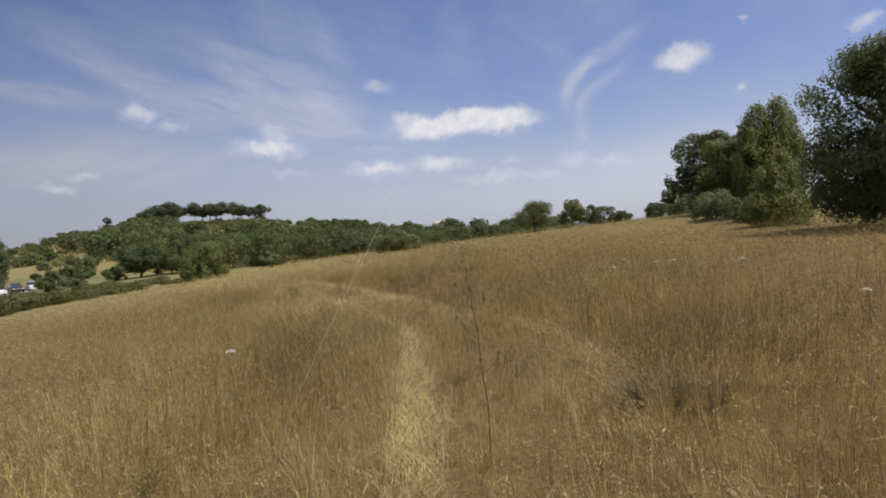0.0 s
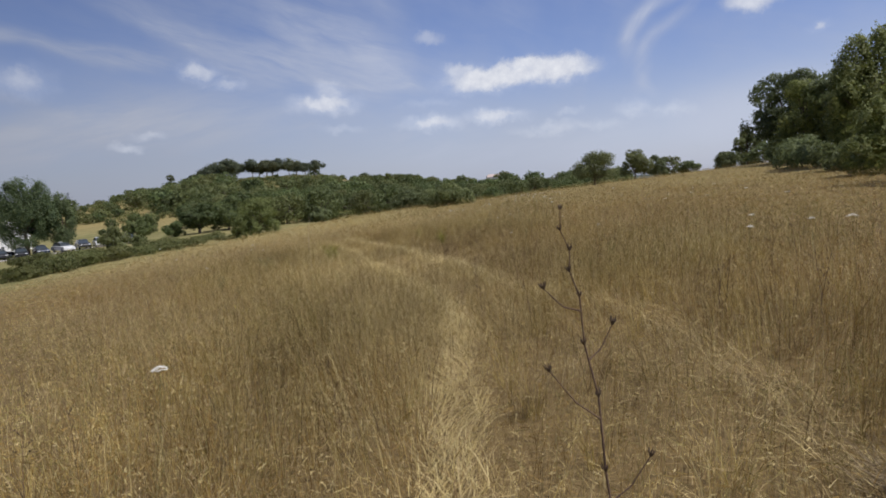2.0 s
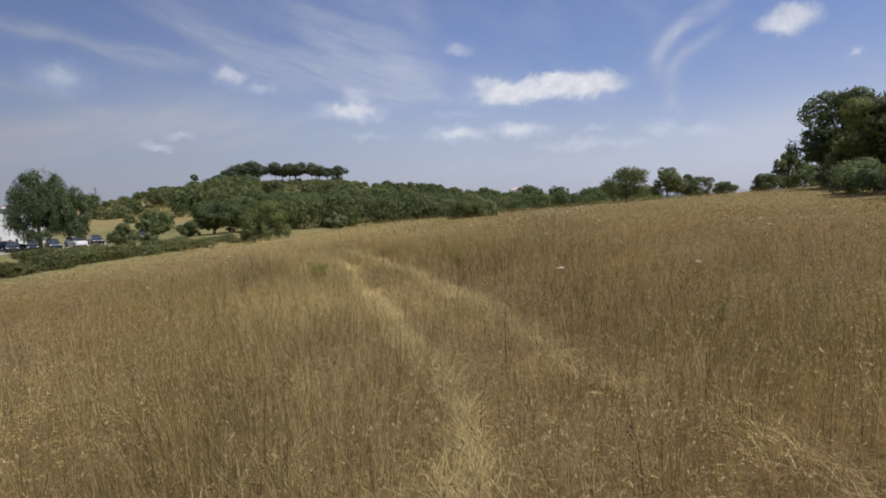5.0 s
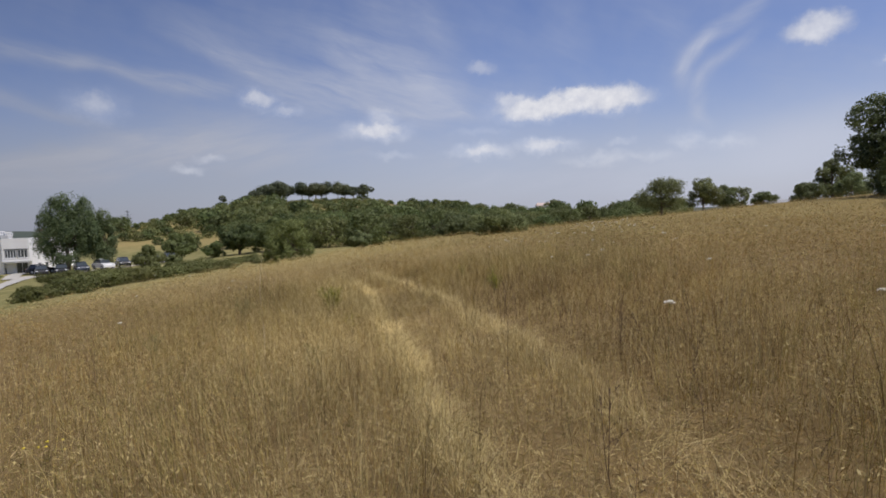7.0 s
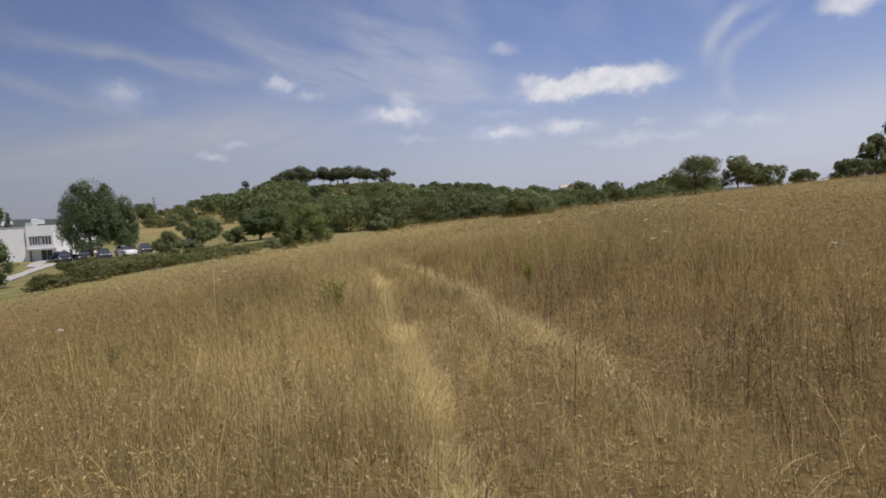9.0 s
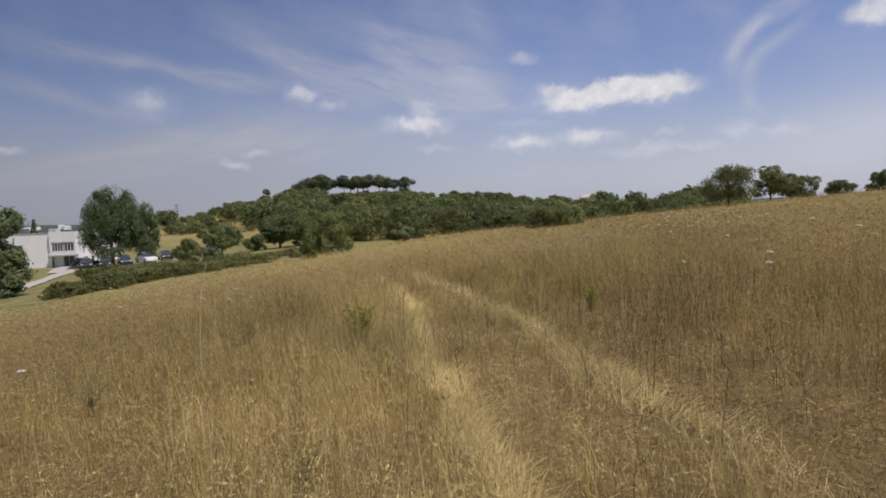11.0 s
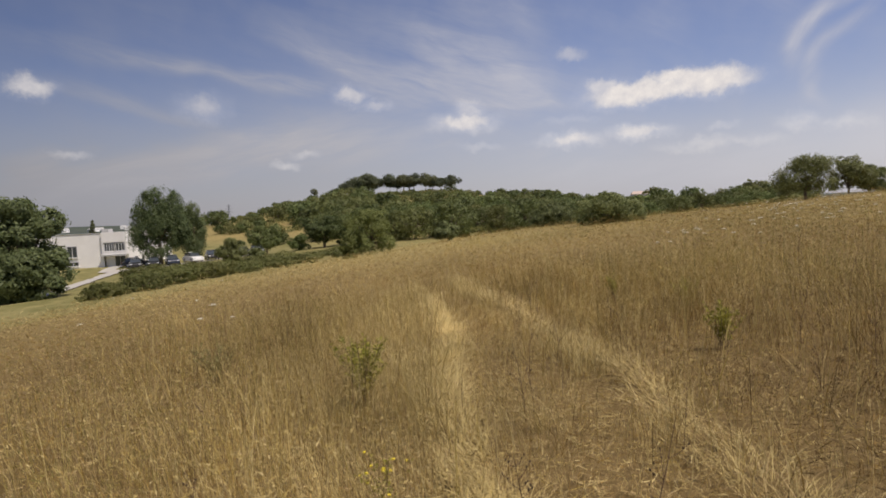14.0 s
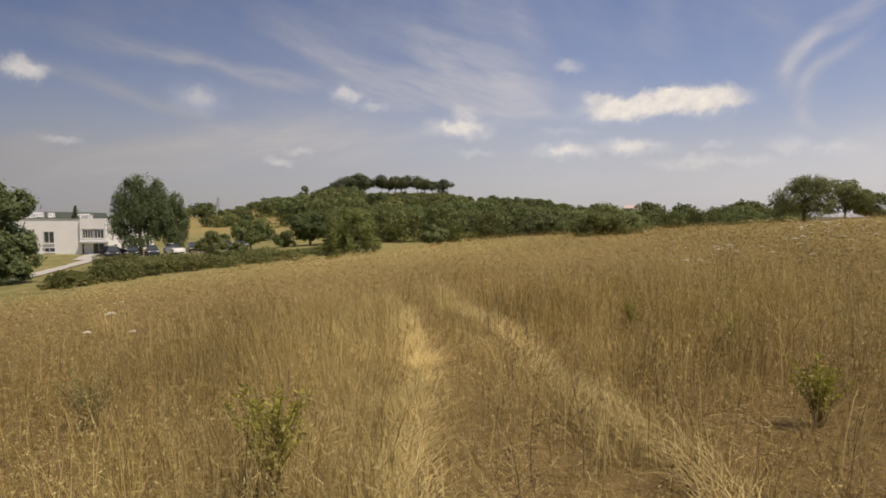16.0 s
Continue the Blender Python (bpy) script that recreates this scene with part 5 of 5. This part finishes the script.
put(leafy("green_shrub", .40, .2, 12, 20, .03, M_OLIVEPLANT, 9), 3.4, -5.2, 0, 1, "dull green weed in the dry grass", "plant")
put(leafy("green_shrub", .45, .25, 14, 20, .03, M_OLIVEPLANT, 10), 4.4, 1.6, 0, 1, "dull green weed on the rise", "plant")

put(leafy("grey_weed", .52, .30, 30, 26, .028, M_SAGE, 11), -3.0, 4.95, 0, 1, "soft grey-green bushy weed in the dry grass", "plant")
put(leafy("grey_weed", .45, .24, 24, 24, .026, M_SAGE, 12), -3.9, 1.8, 0, 1, "low grey-green bushy weed in the dry grass", "plant")


def carrot(name, h, seed):
    """Wild carrot: a thin stem with a flat white umbel."""
    r = random.Random(seed)
    thing = new(name)
    top = Vector((r.uniform(-.06, .06), r.uniform(-.06, .06), h))
    part("stem", tube(bmesh.new(), [(0, 0, -.03), (top.x * .3, top.y * .3, h * .5), top], [.0024, .002, .0016], 5), M_STEMGREEN, thing)
    bm = bmesh.new()
    v, f = [], []
    rad = r.uniform(.04, .06)
    for k in range(46):
        a, d = k * 2.4, rad * math.sqrt(k / 46)
        p = top + Vector((d * math.cos(a), d * math.sin(a), .03 - d * d * 8 + r.uniform(-.005, .005)))
        if k % 4 == 0:
            tube(bm, [top - Vector((0, 0, .01)), p], [.0013, .0009], 3)
        s = .011
        i = len(v)
        v += [p + Vector((s, 0, 0)), p + Vector((0, s, .002)), p + Vector((-s, 0, 0)), p + Vector((0, -s, .002))]
        f.append((i, i + 1, i + 2, i + 3))
    u = part("umbel", mesh_of("umbel", [tuple(p) for p in v], f), M_PETAL, thing, "flat white flower head")
    part("ray_cluster", bm, M_STEMGREEN, u)
    return thing


def stalk(name, h, seed, twigs, knots, mat, lean=.15, thick=.005):
    """A dry branching stalk with dark seed knots."""
    r = random.Random(seed)
    thing = new(name)
    a = r.uniform(0, 6.28)
    lx, ly = math.cos(a) * lean * h, math.sin(a) * lean * h
    pts = [Vector((lx * s * s + r.uniform(-.012, .012), ly * s * s + r.uniform(-.012, .012), h * s - .03)) for s in (0, .25, .5, .75, 1)]
    bm = tube(bmesh.new(), pts, [thick, thick * .85, thick * .7, thick * .5, thick * .3], 5)
    heads = []
    for k in range(twigs):
        s = r.uniform(.3, .95)
        i = min(3, int(s * 4))
        p = pts[i].lerp(pts[i + 1], s * 4 - i)
        b = r.uniform(0, 6.28)
        l = h * r.uniform(.08, .26) * (1.2 - s)
        e = p + Vector((math.cos(b) * l, math.sin(b) * l, l * r.uniform(.6, 1.4)))
        tube(bm, [p, p.lerp(e, .5) + Vector((0, 0, -.01)), e], [thick * .5, thick * .4, thick * .25], 4)
        heads += [e, p.lerp(e, .7)]
    part("stem", bm, mat, thing)
    bm = bmesh.new()
    for k in range(knots):
        p = heads[k % len(heads)] if heads and k < len(heads) else pts[2].lerp(pts[4], r.random())
        bmesh.ops.create_icosphere(bm, subdivisions=1, radius=r.uniform(.0035, .0065), matrix=Matrix.Translation(p) @ Matrix.Diagonal((.8, .8, 1.3, 1)))
    tagged(part("seed_tip", bm, M_KNOT, thing, "dark dry seed heads"), kind="stuff")
    return thing


def thistle(name, h, seed):
    """A dried stem with a spiky open cup at each joint."""
    r = random.Random(seed)
    thing = new(name)
    pts = [Vector((-.07 * s * s + (.007 if k % 2 else -.007), .2 * s * s, h * s - .03)) for k, s in enumerate((0, .3, .5, .64, .74, .83, .88, .92, .96, 1))]
    part("stem", tube(bmesh.new(), pts, [.0045, .004, .0036, .0032, .0028, .0024, .002, .0017, .0014, .001], 6), M_DARKSTEM, thing)

    def cup(at, d, size):
        bm = bmesh.new()
        side = d.orthogonal().normalized()
        for k in range(6):
            a = side.copy()
            a.rotate(Matrix.Rotation(k * 1.05 + r.uniform(-.2, .2), 3, d))
            tube(bm, [at, at + d * size * .45 + a * size * .30, at + d * size * r.uniform(.8, 1.1) + a * size * r.uniform(.25, .6)], [size * .13, size * .11, size * .02], 4)
        part("seed_cup", bm, M_KNOT, thing, "dark spiky open seed cup")
    for k in range(2, 10):
        cup(pts[k], (pts[k] - pts[k - 1]).normalized(), .026 - .001 * k)
    for k, (side, l) in enumerate(((1, .16), (-1, .2), (1, .12), (-1, .15))):
        p = pts[1 + k].lerp(pts[2 + k], .7)
        e = p + Vector((side * l * .75, r.uniform(-.06, .06), l * r.uniform(.4, .9)))
        part("twig", tube(bmesh.new(), [p, p.lerp(e, .5) + Vector((0, 0, -.02)), e], [.0028, .0022, .0015], 5), M_DARKSTEM, thing)
        cup(e, Vector((side * .3, 0, 1)).normalized(), .024)
    return thing


REED_STEM = [(-2.32, -14.28, -1.25), (-2.07, -14.33, -.42), (-1.945, -14.36, -.1), (-1.815, -14.38, .15), (-1.73, -14.39, .3), (-1.655, -14.38, .42), (-1.605, -14.34, .5), (-1.55, -14.29, .58), (-1.45, -14.22, .74)]
REED_FORK = [(-1.711, -14.39, .33), (-1.67, -14.33, .40), (-1.625, -14.25, .46), (-1.622, -14.19, .49), (-1.625, -14.16, .51)]
REED_DROOP = [(-1.617, -14.35, .48), (-1.595, -14.35, .495), (-1.58, -14.36, .48), (-1.585, -14.37, .44), (-1.595, -14.38, .40)]
DEAD_CLUMPS = [(1.04, -12.75, .36), (1.3, -12.95, .3), (.92, -12.45, .3)]


def dead_shrub(name, h, seed):
    """A low thicket of thin dark dead twigs."""
    r = random.Random(seed)
    thing = new(name)
    bm = bmesh.new()
    for k in range(130):
        a, reach = r.uniform(0, 6.28), h * r.uniform(.1, .95)
        e = Vector((reach * math.cos(a), reach * math.sin(a), h * r.uniform(.45, 1)))
        m = Vector((e.x * .35 + r.uniform(-.03, .03), e.y * .35 + r.uniform(-.03, .03), e.z * .6))
        tube(bm, [(e.x * .1, e.y * .1, -.03), m, e], [.0022, .0018, .001], 4)
        for q in range(2):
            p = m.lerp(e, r.uniform(.1, .8))
            tube(bm, [p, p + Vector((r.uniform(-.09, .09), r.uniform(-.09, .09), r.uniform(.01, .09)))], [.0016, .0008], 3)
    tagged(part("thicket", bm, M_TWIG, thing), kind="stuff")
    return thing


def tall_stem(name, h, bend):
    """One tall bleached grass stem with a joint, bent near its top."""
    thing = new(name)
    pts = [(0, 0, -.05), (.01, 0, h * .35), (-.012, .01, h * .66), (.012, 0, h * .86), (.012 + bend * .5, 0, h * .94), (.012 + bend, 0, h)]
    part("stem", tube(bmesh.new(), pts, [.0036, .0033, .0029, .0026, .002, .001], 6), M_BLEACHED, thing)
    p = Vector(pts[3])
    part("dry_leaf", tube(bmesh.new(), [p, p + Vector((.03, 0, -.02)), p + Vector((.045, .01, -.07))], [.003, .0022, .0006], 4), M_BLEACHED, thing)
    return thing


def make_weeds():
    r = random.Random(77)
    put(tall_stem("dry_grass_stem", .03 - ground_z(-1.54, -1.35), .05), -1.54, -1.35, 20, 1, "tall bleached dry grass stem above the meadow", "grass stem")
    kinds = [carrot("wild_carrot", .9, k) for k in range(4)]
    spots = [(3.8, -9.0), (3.47, -9.8), (2.85, -9.1), (3.9, -7.9), (2.66, -13.1), (3.46, -4.8), (3.5, -10.9), (1.9, -4.5), (6.9, 7.4), (6.2, -6.0), (7.4, -3.5), (-3.5, 6.26), (-3.52, 5.77), (-4.1, .9), (4.4, -1.0), (5.6, 2.4), (3.4, 1.0), (-10, 15), (-8.6, 13.4),
             (-7.2, 16), (-9.3, 18), (-5.2, 9.5), (-3.1, 6.0), (-6.1, 7.4), (-2.4, -10.5), (9.5, 6.0), (8.2, 3.0)]
    for k in range(100):
        y = r.uniform(7.5, 17)
        spots.append((.8 + .56 * y + r.gauss(0, 1.2), y))
    for k in range(16):
        spots.append((r.uniform(3, 9), r.uniform(-5, 9)))
    for k, (x, y) in enumerate(spots):
        t = kinds[k] if k < 4 else copy_thing(r.choice(kinds), Matrix())
        put(t, x, y, r.uniform(0, 360), r.uniform(.72, .98), "wild carrot with a flat white flower head", "flower", "wild carrots in the meadow")
    kinds = [stalk("dry_stalk", .66, 40 + k, 7, 14, M_DARKSTEM, .12, .0032) for k in range(5)]
    spots = [(1.6, -.3), (1.9, .6), (2.5, .2), (1.2, 1.6), (.35, 2.4), (.5, 3.3), (2.2, 1.9), (3.3, .4), (3.0, 2.3), (-1.4, .8), (-.5, -1.6), (1.0, -3.2), (2.2, -3.0), (2.8, -1.4), (-1.2, -.6), (-2.0, 2.2), (1.7, 5.0), (.55, 4.8)]
    for k in range(110):
        y = r.uniform(-11, 10)
        x = r.choice((r.uniform(1.6, 4), r.uniform(2.2, 6.5), r.uniform(.3, 1.2), r.uniform(-5, -1)))
        spots.append((x, y))
    for k, (x, y) in enumerate(spots):
        t = kinds[k] if k < 5 else copy_thing(r.choice(kinds), Matrix())
        put(t, x, y, r.uniform(0, 360), r.uniform(.6, 1.1), "thin dark dried weed stalk with knotted seed heads", "weed", "dried stalks in the meadow")
    kinds = [stalk("pale_stalk", .85, 60 + k, 3, 0, M_HEADS, .45, .0026) for k in range(4)]
    spots = [(-3.1, -9.6), (-2.8, -9.95), (-4.05, -11.0), (-2.4, -11.2), (-.1, -9.2), (-1.5, -9.0), (-2.2, -12.4), (-3.0, -11.8)]
    for k in range(110):
        y = r.uniform(-14, 8)
        x = r.choice((r.uniform(1.8, 5), r.uniform(-6, -1.3), r.uniform(-4, -1.3)))
        x, y = spots[k] if k < len(spots) else (x, y)
        t = kinds[k] if k < 4 else copy_thing(r.choice(kinds), Matrix())
        put(t, x, y, r.uniform(0, 360), r.uniform(.7, 1.15), "long pale bent straw stalk", "weed", "pale stalks in the meadow")
    for k, (x, y, h) in enumerate(DEAD_CLUMPS):
        put(dead_shrub("dead_shrub", h, 300 + k), x, y, r.uniform(0, 360), 1, "low thicket of dark dead twigs in the grass", "shrub", "dead twigs beside the ruts")
    for k, (x, y, h) in enumerate(((1.66, -.28, .85), (.14, .49, .62), (-2.8, .6, .7), (2.3, -.9, .7), (1.95, .15, .6), (2.7, .8, .65))):
        put(stalk("dry_stalk", h, 500 + k, 11, 20, M_DARKSTEM, .16, .0038), x, y, r.uniform(0, 360), 1, "tall branching dark dried weed stalk", "weed", "dried stalks in the meadow")
    # the tall thistle and the long reed beside the path
    put(thistle("thistle", 1.5, 5), -.57, -12.86, 0, 1, "tall dark dried thistle with spiky open cups beside the rut", "weed")
    reed = new("reed")
    part("stem", tube(bmesh.new(), REED_STEM, [.0022, .0022, .002, .0017, .0014, .0011, .0009, .0006, .0003], 6), M_BLEACHED, reed)
    part("blade", tube(bmesh.new(), REED_FORK, [.0009, .0009, .0008, .0006, .0004], 5), M_BLEACHED, reed)
    part("blade", tube(bmesh.new(), REED_DROOP, [.0008, .0008, .0007, .0006, .0003], 5), M_BLEACHED, reed)
    tagged(reed, "long bleached reed leaning over the path", "weed")


make_weeds()
